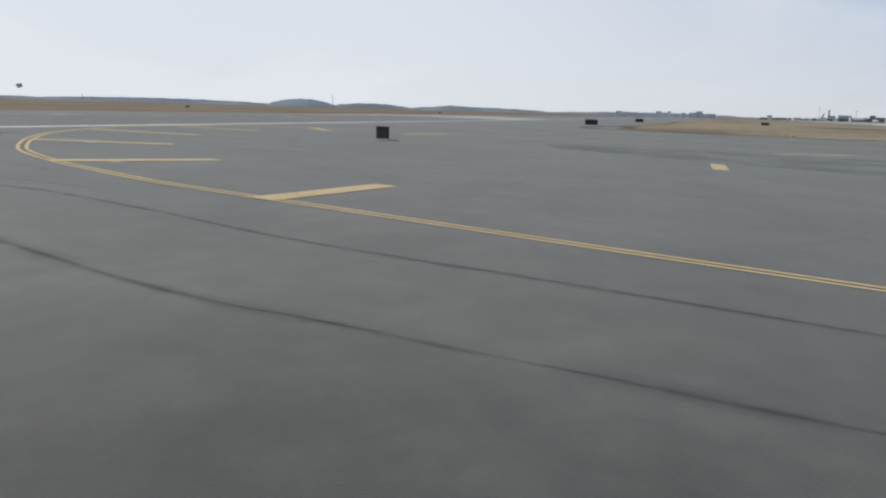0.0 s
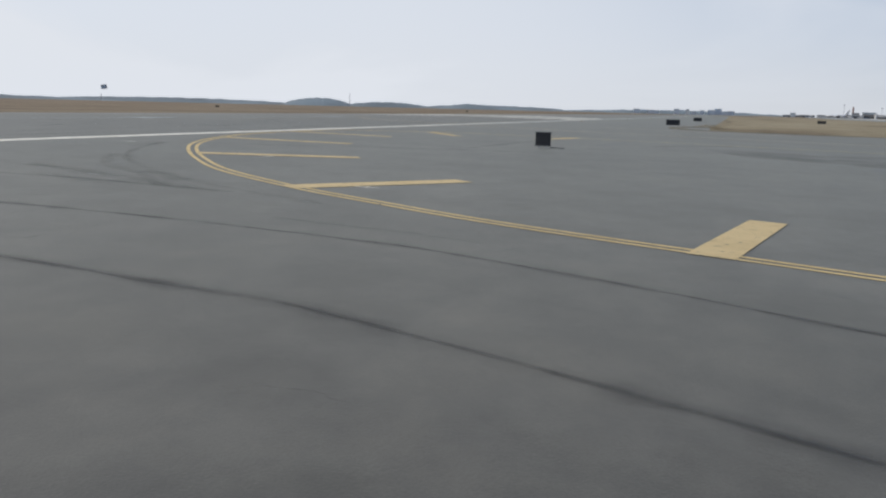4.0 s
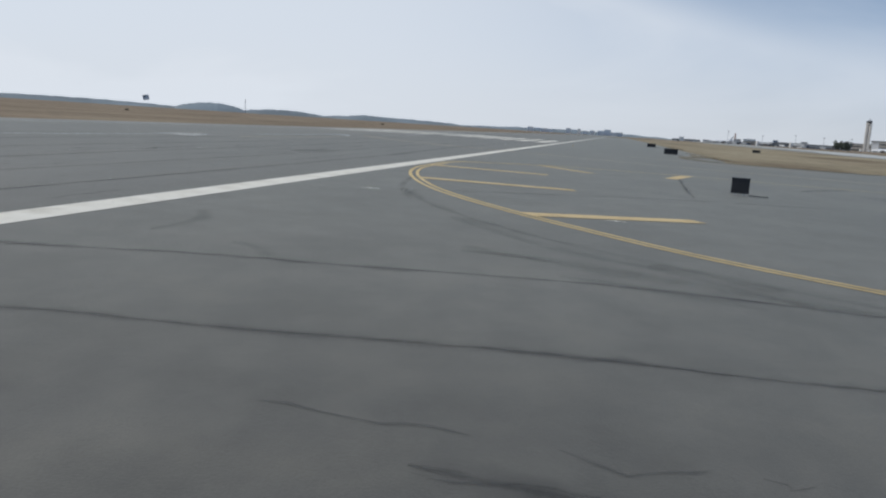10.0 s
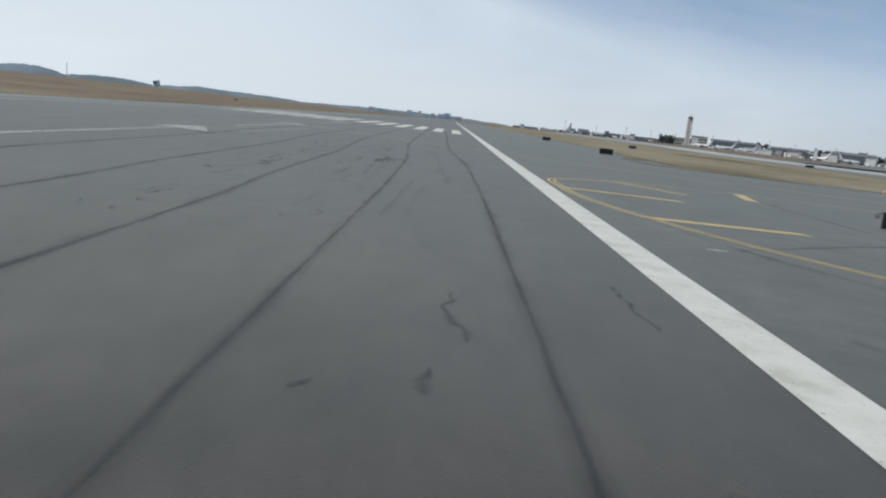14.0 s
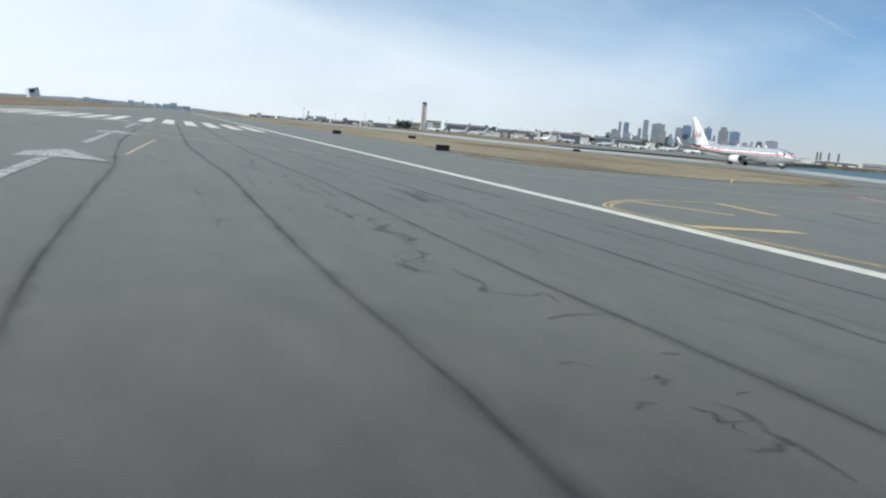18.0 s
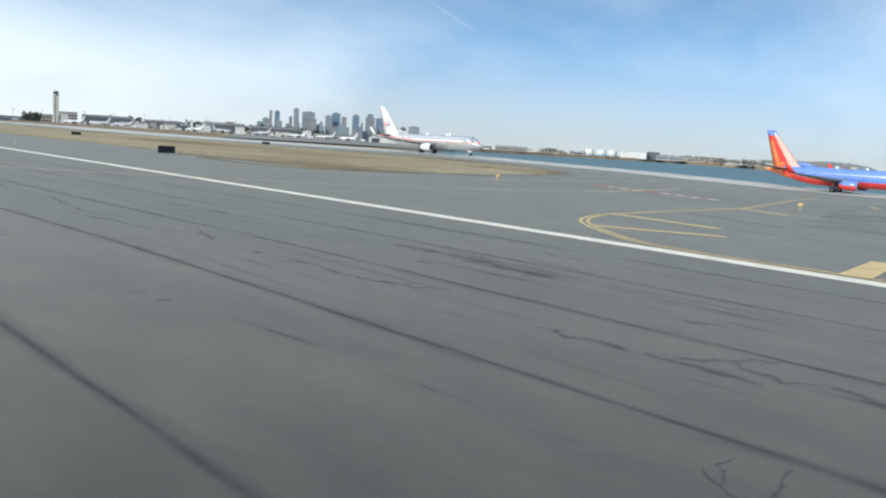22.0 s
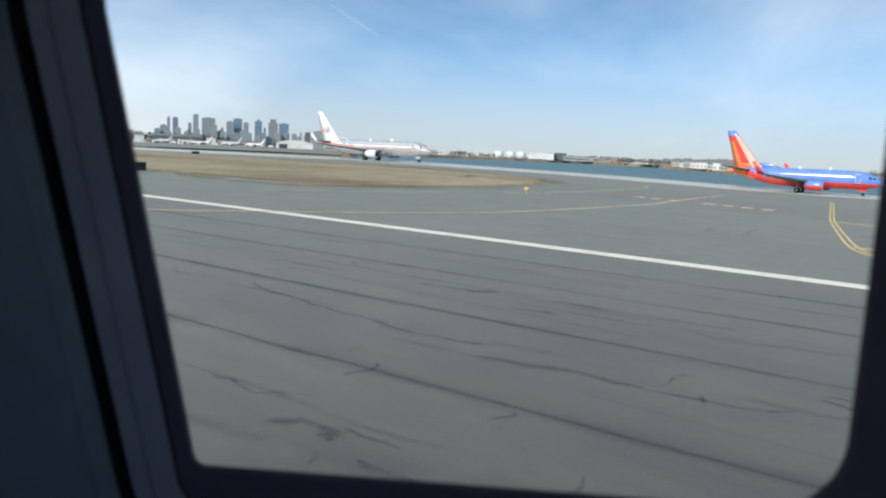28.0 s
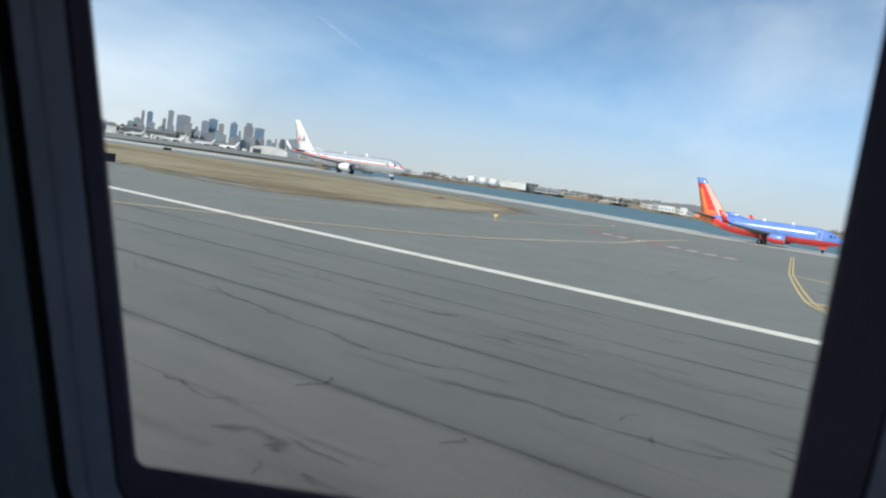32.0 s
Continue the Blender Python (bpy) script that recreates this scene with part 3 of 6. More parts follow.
def crack(x, y, heading, length, w0, w1):
    """A crack that wanders, with short side arms."""
    pts = [(x, y)]
    a = radians(heading)
    while length > 0:
        s = rng.uniform(0.04, 0.16)
        a += rng.gauss(0, 0.75)
        a += (radians(heading) - a) * 0.55
        pts.append((pts[-1][0] + s * math.sin(a), pts[-1][1] + s * math.cos(a)))
        length -= s
    tagged(link("asphalt_crack", blotted(pts, w0, w1, 0.0075), CRACK), "dark wandering crack in the asphalt", "crack", kind="structure")
    return pts


def crack_cluster(x, y, n, spread=1.1):
    """Short jagged cracks that branch off one another."""
    for _ in range(n):
        a, b = x + rng.gauss(0, 0.28), y + rng.gauss(0, spread)
        pts = crack(a, b, rng.choice((0, 180, 20, 160)) + rng.gauss(0, 15), rng.uniform(0.5, 1.9), 0.02, rng.choice((0.05, 0.08, 0.11)))
        if rng.random() < 0.6:
            crack(*rng.choice(pts), rng.choice((75, -75, 110)) + rng.gauss(0, 20), rng.uniform(0.3, 0.9), 0.015, 0.06)


for y in (58.5, 64.0):
    crack_cluster((-11.1 if y < 26 else -12.2) + rng.gauss(0, 0.3), y, 3)
for x, y in ((-7.8, 26.0), (-4.4, 33.0), (-4.6, 41.0), (-15.4, 30.0), (-16.0, 58.0), (-4.2, 22.5), (-8.0, 58.0)):
    crack_cluster(x, y, 2, 0.8)
for _ in range(14):
    crack(rng.uniform(3, 34), rng.uniform(-6, 14), rng.choice((90, 270)) + rng.gauss(0, 20), rng.uniform(0.4, 1.4), 0.01, 0.035)
# cracks blotted with sealant, between the lanes
def sealed_crack(w0, w1, *path):
    tagged(link("asphalt_crack", blotted(wander(path, 0.04, 40), w0 * 1.2, w1 * 1.9, 0.0075), CRACK), "crack in the asphalt blotted with dark sealant", "crack", kind="structure")


sealed_crack(0.03, 0.12, (-11.7, 57.3), (-12.2, 54.7), (-12.2, 53.5), (-12.4, 52.6), (-12.3, 51.7), (-12.1, 51.2))
sealed_crack(0.05, 0.17, (-12.7, 51.1), (-12.6, 50.4), (-12.4, 49.7), (-12.4, 49.2), (-12.4, 48.8))
sealed_crack(0.03, 0.11, (-12.4, 48.8), (-12.4, 48.3), (-12.3, 47.8), (-11.9, 47.3))
sealed_crack(0.05, 0.13, (-14.6, 51.3), (-14.3, 51.35), (-14, 51.5))
sealed_crack(0.04, 0.09, (-14.6, 49.2), (-14.3, 49.25))
sealed_crack(0.12, 0.34, (-8.9, 55.6), (-8.7, 54.4), (-8.4, 54))
sealed_crack(0.08, 0.2, (-9.5, 52.9), (-9.4, 52))
sealed_crack(0.06, 0.2, (-16.3, 50.6), (-16, 50.4), (-16.1, 50), (-16.2, 49.8))
sealed_crack(0.04, 0.1, (-16.4, 49.4), (-16.3, 48.6))
sealed_crack(0.02, 0.06, (-12.5, 48.1), (-12.1, 48.25), (-12, 48.1))
sealed_crack(0.03, 0.07, (-11.5, 46.8), (-11.6, 46.5), (-11.3, 46.5), (-11.4, 46.3))
sealed_crack(0.03, 0.1, (-16.3, 47.5), (-15.7, 47.75), (-15.2, 47.9))
sealed_crack(0.1, 0.2, (-15.95, 47.15), (-15.75, 47))
sealed_crack(0.05, 0.12, (-11.4, 27.6), (-11.2, 27.1), (-11.5, 26.5), (-11.7, 26.2))
sealed_crack(0.05, 0.14, (-11.8, 27.1), (-11.4, 27.15), (-11, 27.1))
sealed_crack(0.05, 0.14, (-12.1, 26.1), (-11.8, 26.05), (-11.4, 26.1))
sealed_crack(0.05, 0.13, (-11.7, 26.2), (-12.1, 25.9), (-12.2, 25.7), (-12, 25.5), (-12, 24.9))
sealed_crack(0.08, 0.26, (-10.9, 31.6), (-11.4, 30.3), (-10.9, 29.7), (-11.1, 28.6))
sealed_crack(0.08, 0.22, (-11.7, 33.8), (-11.5, 33), (-11.6, 32.1))
sealed_crack(0.15, 0.45, (-7.6, 44), (-7.5, 41.5), (-7.8, 38.5))
sealed_crack(0.08, 0.2, (-9, 34.9), (-8.8, 34))
sealed_crack(0.06, 0.15, (-11.2, 25.4), (-11.1, 24.3), (-11.3, 23.5), (-11, 23.3), (-10.6, 23.4), (-10.3, 23.6), (-10.4, 22.9))
sealed_crack(0.05, 0.12, (-11, 21.9), (-10.5, 22.1), (-10, 22.2))
sealed_crack(0.04, 0.1, (-11.9, 26.8), (-12, 25.5), (-11.7, 24.9))
sealed_crack(0.04, 0.1, (-11.9, 19.7), (-11.7, 19.8), (-11.6, 19.6))
sealed_crack(0.07, 0.15, (-11.2, 19.2), (-10.9, 19.4), (-11.1, 19))
sealed_crack(0.05, 0.1, (-10.4, 20.2), (-10.1, 20.2))
sealed_crack(0.05, 0.1, (-12, 18.3), (-11.8, 18.4), (-11.5, 18.5))
sealed_crack(0.06, 0.11, (-11.2, 18.4), (-11.1, 18.2), (-11.2, 18), (-10.8, 18))
sealed_crack(0.03, 0.07, (-11.1, 18), (-11.1, 17.7))
sealed_crack(0.04, 0.08, (-10.4, 18.7), (-10.2, 18.8))
sealed_crack(0.06, 0.12, (-11.4, 17.4), (-11.2, 17.25), (-11, 17.4), (-10.9, 17.6))
sealed_crack(0.05, 0.1, (-10.9, 18.5), (-10.8, 18), (-10.8, 17.4), (-10.9, 16.7))
sealed_crack(0.05, 0.11, (-10.9, 16), (-10.7, 16.1), (-10.6, 15.7), (-10.1, 15.7))
sealed_crack(0.04, 0.09, (-11.5, 15.1), (-11.4, 14.8), (-11.3, 14.4))
sealed_crack(0.05, 0.1, (-10.7, 14.7), (-10.5, 14.1), (-10.4, 14.1))
sealed_crack(0.05, 0.1, (-7.2, 17.9), (-7.1, 17.3), (-7, 17.1), (-7.2, 16.4))
sealed_crack(0.04, 0.08, (-7.8, 16.4), (-7.7, 15.9), (-7.6, 15.8))
sealed_crack(0.03, 0.08, (-8.3, 22.5), (-8.2, 22), (-8.1, 21.8))
sealed_crack(0.05, 0.14, (-12.1, 42.3), (-11.9, 42.0), (-11.4, 41.7))
sealed_crack(0.08, 0.2, (-11.8, 43.5), (-11.8, 43.2))
sealed_crack(0.05, 0.13, (-11.7, 41.0), (-11.6, 40.4), (-11.6, 40.0), (-11.6, 39.7))
sealed_crack(0.05, 0.15, (-11.6, 39.7), (-11.4, 39.4), (-11.2, 39.0), (-11.3, 38.7), (-10.9, 38.6), (-10.9, 38.1))
sealed_crack(0.06, 0.18, (-11.7, 35.4), (-11.6, 35.2), (-11.8, 34.8), (-11.6, 34.4), (-11.7, 33.9))
sealed_crack(0.05, 0.12, (-11.4, 33.4), (-11.2, 33.1), (-11.0, 33.0), (-10.8, 32.9), (-11.1, 32.6))
sealed_crack(0.06, 0.13, (-10.8, 32.9), (-10.5, 32.8), (-10.3, 32.5))
sealed_crack(0.05, 0.13, (-11.1, 32.6), (-11.1, 32.4), (-11.0, 32.3), (-11.3, 32.0), (-10.9, 31.7))
sealed_crack(0.05, 0.14, (-4.1, 10.3), (-4.1, 9.4), (-4.1, 8.7), (-3.9, 8.4), (-3.9, 7.7))
sealed_crack(0.05, 0.12, (-4.3, 6.6), (-4.35, 6.2), (-4.3, 5.8))
sealed_crack(0.06, 0.13, (-5.3, 6.0), (-5.5, 5.6))
sealed_crack(0.03, 0.09, (-1.4, 12.3), (-1.4, 10.7), (-1.3, 9.4))
sealed_crack(0.06, 0.12, (-15.8, 39.85), (-15.6, 39.85))
sealed_crack(0.06, 0.12, (-15.8, 39.15), (-15.5, 39.15))
sealed_crack(0.07, 0.13, (-14.5, 38.8), (-14.3, 38.75))
sealed_crack(0.1, 0.22, (-9.1, 41.45), (-8.9, 40.75))
sealed_crack(0.08, 0.2, (-11.2, 47.25), (-11.7, 45.65))
sealed_crack(0.04, 0.12, (16.18, 60.71), (25.96, 63.75))
sealed_crack(0.04, 0.12, (16.80, 59.10), (24.38, 61.12))
sealed_crack(0.025, 0.06, (12.83, 56.89), (14.78, 56.63))
sealed_crack(0.025, 0.06, (-8.86, 49.76), (-8.62, 49.50))
sealed_crack(0.025, 0.06, (-8.60, 48.59), (-8.41, 48.35))
sealed_crack(0.025, 0.06, (-12.20, 48.72), (-11.86, 48.80), (-11.54, 48.86), (-11.43, 48.72))
sealed_crack(0.025, 0.06, (-11.04, 47.39), (-10.98, 47.15), (-10.94, 47.00))
sealed_crack(0.025, 0.06, (6.70, 61.63), (7.50, 61.25))
sealed_crack(0.025, 0.06, (-10.21, 46.83), (-10.30, 46.36))
sealed_crack(0.025, 0.06, (-10.30, 46.27), (-10.41, 45.96), (-10.37, 45.72), (-10.40, 45.50), (-10.43, 45.29))
sealed_crack(0.025, 0.06, (-10.73, 45.86), (-10.52, 45.72), (-10.42, 45.60))
sealed_crack(0.025, 0.06, (-10.25, 46.05), (-11.09, 45.81), (-11.25, 45.62))
sealed_crack(0.025, 0.06, (-11.24, 46.42), (-11.44, 46.00), (-11.74, 45.54), (-12.10, 45.07))
sealed_crack(0.025, 0.06, (-11.37, 47.34), (-11.27, 47.04))
sealed_crack(0.025, 0.06, (-13.59, 44.86), (-13.76, 44.78))
sealed_crack(0.025, 0.06, (-13.56, 44.67), (-13.93, 44.56))
sealed_crack(0.025, 0.06, (-8.89, 50.50), (-8.77, 49.62), (-8.82, 48.84), (-8.63, 48.42), (-8.51, 47.86), (-8.25, 47.15))
sealed_crack(0.025, 0.06, (-15.80, 52.29), (-15.72, 51.98), (-15.85, 51.43), (-15.67, 51.29), (-15.43, 50.91))
sealed_crack(0.025, 0.06, (-15.88, 50.07), (-15.90, 49.73), (-15.88, 49.27))
sealed_crack(0.025, 0.06, (-13.94, 52.11), (-13.53, 52.25))
sealed_crack(0.025, 0.06, (-13.19, 56.11), (-13.08, 55.79))
sealed_crack(0.025, 0.06, (-16.70, 49.60), (-16.46, 49.71))
# single cracks near the taxi line
for path in (((7.6, 0.25), (8.4, 0.2), (9.3, 0.2)), ((9.0, -0.6), (9.4, -0.62), (9.8, -0.5), (10.3, -0.5)), ((10.0, 0.15), (10.5, -0.05), (11.1, 0.3)), ((11.5, 0.35), (11.6, 0.2), (11.8, 0.3)),
             ((16.4, 1.1), (16.4, 0.7), (16.3, 0.5)), ((16.3, 0.72), (16.6, 0.55))):
    tagged(link("asphalt_crack", blotted(wander(path, 0.03, 60), 0.03, 0.1, 0.0075), CRACK), "dark jagged crack in the asphalt", "crack", kind="structure")
# tyre marks that follow the edge line
for path, w0, w1 in (([(3.6, 20.5), (5.2, 16.8), (7.6, 13.4), (10.4, 10.8), (14, 8.6), (18, 7.0)], 0.3, 0.7), ([(7.5, 9.6), (9.5, 8.8), (12.5, 8.0), (15, 7.7)], 0.4, 0.9), ([(2.4, 26), (3.2, 21.5), (4.6, 17.2)], 0.2, 0.5),
                     ([(6.4, 14.2), (7.3, 12.8), (8.4, 11.5), (9.3, 10.6), (10.6, 9.9), (12.0, 8.9), (13.4, 7.6)], 0.5, 1.1), ([(1.7, 10.4), (2.3, 9.1), (2.4, 7.2)], 0.3, 0.6), ([(4.0, 7.1), (4.7, 6.7), (5.1, 6.0)], 0.25, 0.6), ([(11.0, 10.0), (12.2, 9.4), (13.2, 8.4)], 0.5, 1.2)):
    tagged(link("tyre_mark", blotted(curve_points(path, 6), w0, w1, 0.0032), SMUDGE), "soft dark tyre mark on the asphalt", "tyre mark", kind="structure")
# dark rubber streaks along the runway
for _ in range(20):
    x, y = rng.uniform(-15, -1.5), rng.uniform(14, 70)
    tagged(link("rubber_streak", blotted([(x + 0.03 * k, y + 1.6 * k) for k in range(rng.randint(3, 8))], 0.12, 0.3, 0.003), RUBBER), "soft dark rubber streak along the runway", "streak", kind="structure")


def stain(name, outline, mat, label, lift=0.004):
    return tagged(sheet(name, outline, lift, mat), label, "patch", kind="structure")


stain("asphalt_patch", [(18.1, 43.0), (19.3, 43.8), (19.6, 51.5), (18.7, 52.2)], PATCH, "dark rectangular patch of newer asphalt")
stain("asphalt_patch", [(33.0, 33.0), (34.2, 35.6), (33.3, 38.4), (32.5, 35.2)], PATCH, "dark rectangular patch of newer asphalt")

painted("worn_guide_line", ribbon(wander([(-18, 53), (-17.2, 74.6)], 0.02), 0.14, 0.012), OLD_YELLOW, "worn yellowish guide line on the runway")
for path, w0, w1 in (([(7.6, 9.0), (9, 9.2), (10.6, 8.9), (12, 8.4), (13.8, 7.6)], 0.5, 1.2), ([(9.5, 7.6), (11, 7.4), (12.6, 6.9)], 0.4, 0.9), ([(18.2, 4.7), (19.6, 4.6), (21.0, 4.6), (22.4, 4.3)], 0.25, 0.6),
                     ([(-6.7, 44.0), (-6.9, 41.8), (-7.1, 40.8), (-7.0, 40.0), (-7.2, 38.4)], 0.5, 1.1), ([(-6.0, 41.5), (-6.1, 40.0), (-6.1, 38.6)], 0.3, 0.7), ([(-7.3, 37.6), (-7.7, 36.0), (-7.8, 34.2)], 0.5, 1.0),
                     ([(-11.4, 30.6), (-11.1, 29.2), (-11.2, 28.0)], 0.4, 0.8), ([(-8.0, 49.5), (-8.2, 51.5), (-8.6, 54)], 0.5, 1.0), ([(-16.6, 50.2), (-16.9, 52.0), (-17.4, 54)], 0.5, 0.9)):
    tagged(link("oil_smudge", blotted(path, w0, w1, 0.003), SMUDGE), "dark oily smudge on the asphalt", "smudge", kind="structure")
stain("asphalt_overlay", [(24, 49.3), (78.5, 66.6), (139, 71), (150, 40), (90, 30), (40, 36), (27, 41)], OVERLAY, "darker overlay of newer asphalt", 0.0035)

# bare brown soil at the edge of the grass
for path, w0, w1 in (([(30, 128), (36, 126), (43, 127), (50, 130)], 2.0, 5.0), ([(26, 108), (34, 106), (48, 108)], 0.6, 1.8), ([(25, 150), (30, 146), (40, 148)], 1.0, 3.0),
                     ([(62, 118), (72, 121), (80, 128)], 1.0, 2.5), ([(24.5, 180), (26, 210), (25, 240)], 0.8, 2.0), ([(40, 170), (60, 176), (80, 178)], 1.5, 4.0)):
    tagged(link("bare_soil_patch", blotted(curve_points(path, 5), w0, w1, 0.005), BARE_SOIL), "worn patch of bare brown soil in the grass", "soil", kind="structure")

# the grass thins out over the asphalt's edge
fringe = [p for p in GRASS_EDGE if 95 < p[1] < 320 and p[0] < 110]
for lo, hi in ((0, len(fringe) // 2), (len(fringe) // 2 - 1, len(fringe))):
    tagged(link("grass_fringe", blotted(fringe[lo:hi], 4.0, 8.0, 0.006), GRASS_FRINGE), "thin dry grass creeping over the asphalt edge", "grass", kind="structure")
# soft dark smears on the runway
for x, y, n, w in ((-4.6, 34, 7, 0.8), (-7.4, 38, 6, 1.1), (-3.6, 44, 6, 0.7), (-8.3, 28, 5, 0.8), (-5.6, 52, 8, 0.8)):
    tagged(link("rubber_streak", blotted([(x + 0.02 * k, y + 1.1 * k) for k in range(n)], w * 0.5, w, 0.003), RUBBER), "soft dark rubber smear along the runway", "streak", kind="structure")
# ---- far things ----
def place(bearing, distance, z=None):
    x, y = from_eye(bearing, distance)
    return pose(x, y, land_z(x, y) if z is None else z, 0, 0, -bearing)


def glass_facade(name, wall, pane, sx=5.0, sz=4.0):
    """A far facade: rows of windows between floor bands, too fine to part at this distance."""
    m, nt, b = material(name, 0.45, 0, 0.4)
    br = nt.nodes.new("ShaderNodeTexBrick")
    c = nt.nodes.new("ShaderNodeTexCoord")
    sep, comb, add = nt.nodes.new("ShaderNodeSeparateXYZ"), nt.nodes.new("ShaderNodeCombineXYZ"), nt.nodes.new("ShaderNodeMath")
    nt.links.new(c.outputs["Object"], sep.inputs[0])
    nt.links.new(sep.outputs[0], add.inputs[0])
    nt.links.new(sep.outputs[1], add.inputs[1])
    nt.links.new(add.outputs[0], comb.inputs[0])
    nt.links.new(sep.outputs[2], comb.inputs[1])
    nt.links.new(comb.outputs[0], br.inputs[0])
    br.offset = 0
    br.inputs["Color1"].default_value = (*pane, 1)
    br.inputs["Color2"].default_value = (*(v * 0.8 for v in pane), 1)
    br.inputs["Mortar"].default_value = (*wall, 1)
    br.inputs["Scale"].default_value = 1.0
    br.inputs["Mortar Size"].default_value = 0.8
    br.inputs["Brick Width"].default_value = sx
    br.inputs["Row Height"].default_value = sz
    n = noise_node(nt, 0.02, 3)
    base = mixed(nt, "MULTIPLY", 0.5, br.outputs[0], ramp_node(nt, n.outputs[0], ((0.3, (0.75, 0.75, 0.75)), (0.7, (1.05, 1.05, 1.05)))).outputs[0])
    nt.links.new(base, b.inputs["Base Color"])
    return m


# Distance haze is painted into these facade colours, paler and bluer, save F_DARK
F_TEAL = glass_facade("hazed_teal_glass_facade", (0.31, 0.38, 0.42), (0.18, 0.28, 0.33))
F_BLUE = glass_facade("hazed_blue_glass_facade", (0.22, 0.30, 0.40), (0.13, 0.21, 0.33))
F_GREY = glass_facade("hazed_grey_stone_facade", (0.34, 0.38, 0.43), (0.21, 0.25, 0.30))
F_BROWN = glass_facade("hazed_brown_stone_facade", (0.30, 0.32, 0.35), (0.20, 0.22, 0.26))
F_PALE = glass_facade("hazed_pale_concrete_facade", (0.41, 0.415, 0.42), (0.20, 0.21, 0.22))
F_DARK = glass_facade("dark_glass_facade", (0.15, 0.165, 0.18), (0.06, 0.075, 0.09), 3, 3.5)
WHITE_CLAD = plain("white_cladding", (0.74, 0.74, 0.72), 0.5, scale=0.06)
GREY_CLAD = plain("grey_cladding", (0.36, 0.37, 0.38), 0.6, scale=0.06)
BEIGE_WALL = plain("beige_wall", (0.50, 0.46, 0.40), 0.7, scale=0.06)
PALE_CONCRETE = plain("pale_tower_concrete", (0.66, 0.63, 0.58), 0.7, scale=0.06)
BRICK_WALL = plain("red_brown_wall", (0.30, 0.15, 0.11), 0.8, scale=0.06)
DARK_ROOF = plain("dark_roof", (0.17, 0.175, 0.18), 0.8, scale=0.06)
# Whitened and blued in place of the haze over far walls
HAZE_WALL = plain("hazed_far_wall", (0.70, 0.75, 0.80), 0.6, scale=0.06)
WOODS = plain("bare_winter_woods", (0.25, 0.225, 0.195), 0.95, vary=0.2, scale=0.02)
EVERGREEN = plain("evergreen_foliage", (0.08, 0.095, 0.075), 0.95, vary=0.2, scale=0.02)
# The blue-grey tint puts distance haze into the woods' own colour
HILLS = plain("hazed_wooded_hill", (0.18, 0.22, 0.245), 0.95, vary=0.15, scale=0.004)
STEEL = plain("galvanised_steel", (0.45, 0.46, 0.47), 0.4, 0.7)


def high_rise(b0, b1, top, mat, label, distance=3300, crown=0.0, set_back=0.0):
    """A tower block between two bearings; top: its height over the eye per unit distance."""
    w = distance * radians(b1 - b0)
    hgt = distance * top + 2.1 - land_z(*from_eye((b0 + b1) / 2, distance))
    ob = empty("high_rise", place((b0 + b1) / 2, distance))
    part("wall", boxed(-w / 2, 0, 0, w / 2, w * 0.9 + 8, hgt * (1 - set_back)), mat, ob)
    if set_back:
        part("upper_storeys", boxed(-w * 0.32, w * 0.1, hgt * (1 - set_back) - 0.5, w * 0.32, w * 0.8, hgt), mat, ob)
    part("roof", boxed(-w / 2 - 0.3, -0.3, hgt * (1 - set_back), w / 2 + 0.3, w * 0.9 + 8.3, hgt * (1 - set_back) + 1.2), DARK_ROOF, ob)
    part("plant_room", boxed(-w * 0.2, w * 0.25, hgt * (1 - set_back) + 1.2, w * 0.22, w * 0.65, hgt * (1 - set_back) + 5 + crown), GREY_CLAD, ob)
    return tagged(ob, label, "high rise", "city towers")


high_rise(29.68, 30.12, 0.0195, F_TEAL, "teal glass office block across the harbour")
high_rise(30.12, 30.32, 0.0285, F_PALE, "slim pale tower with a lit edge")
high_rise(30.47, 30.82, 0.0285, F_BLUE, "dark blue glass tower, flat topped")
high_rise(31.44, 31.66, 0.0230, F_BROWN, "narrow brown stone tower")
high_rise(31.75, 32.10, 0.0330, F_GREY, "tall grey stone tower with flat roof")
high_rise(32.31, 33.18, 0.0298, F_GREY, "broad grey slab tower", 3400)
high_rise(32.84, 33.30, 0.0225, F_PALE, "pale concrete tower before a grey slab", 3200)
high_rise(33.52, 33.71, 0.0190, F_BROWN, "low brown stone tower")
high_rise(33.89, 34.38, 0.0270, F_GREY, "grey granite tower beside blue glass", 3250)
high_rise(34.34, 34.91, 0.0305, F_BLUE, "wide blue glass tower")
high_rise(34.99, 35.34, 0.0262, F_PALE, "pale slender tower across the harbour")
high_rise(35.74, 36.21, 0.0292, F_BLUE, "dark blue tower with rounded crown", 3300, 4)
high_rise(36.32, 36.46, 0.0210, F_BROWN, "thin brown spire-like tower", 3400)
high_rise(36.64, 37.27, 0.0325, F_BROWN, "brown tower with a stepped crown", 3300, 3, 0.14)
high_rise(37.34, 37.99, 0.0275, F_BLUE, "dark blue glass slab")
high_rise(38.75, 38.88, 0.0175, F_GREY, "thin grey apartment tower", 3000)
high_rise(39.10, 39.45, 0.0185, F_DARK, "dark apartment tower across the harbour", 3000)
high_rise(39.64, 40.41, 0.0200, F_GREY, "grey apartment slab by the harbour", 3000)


# lower blocks that fill the skyline between the towers
fill = random.Random(21)
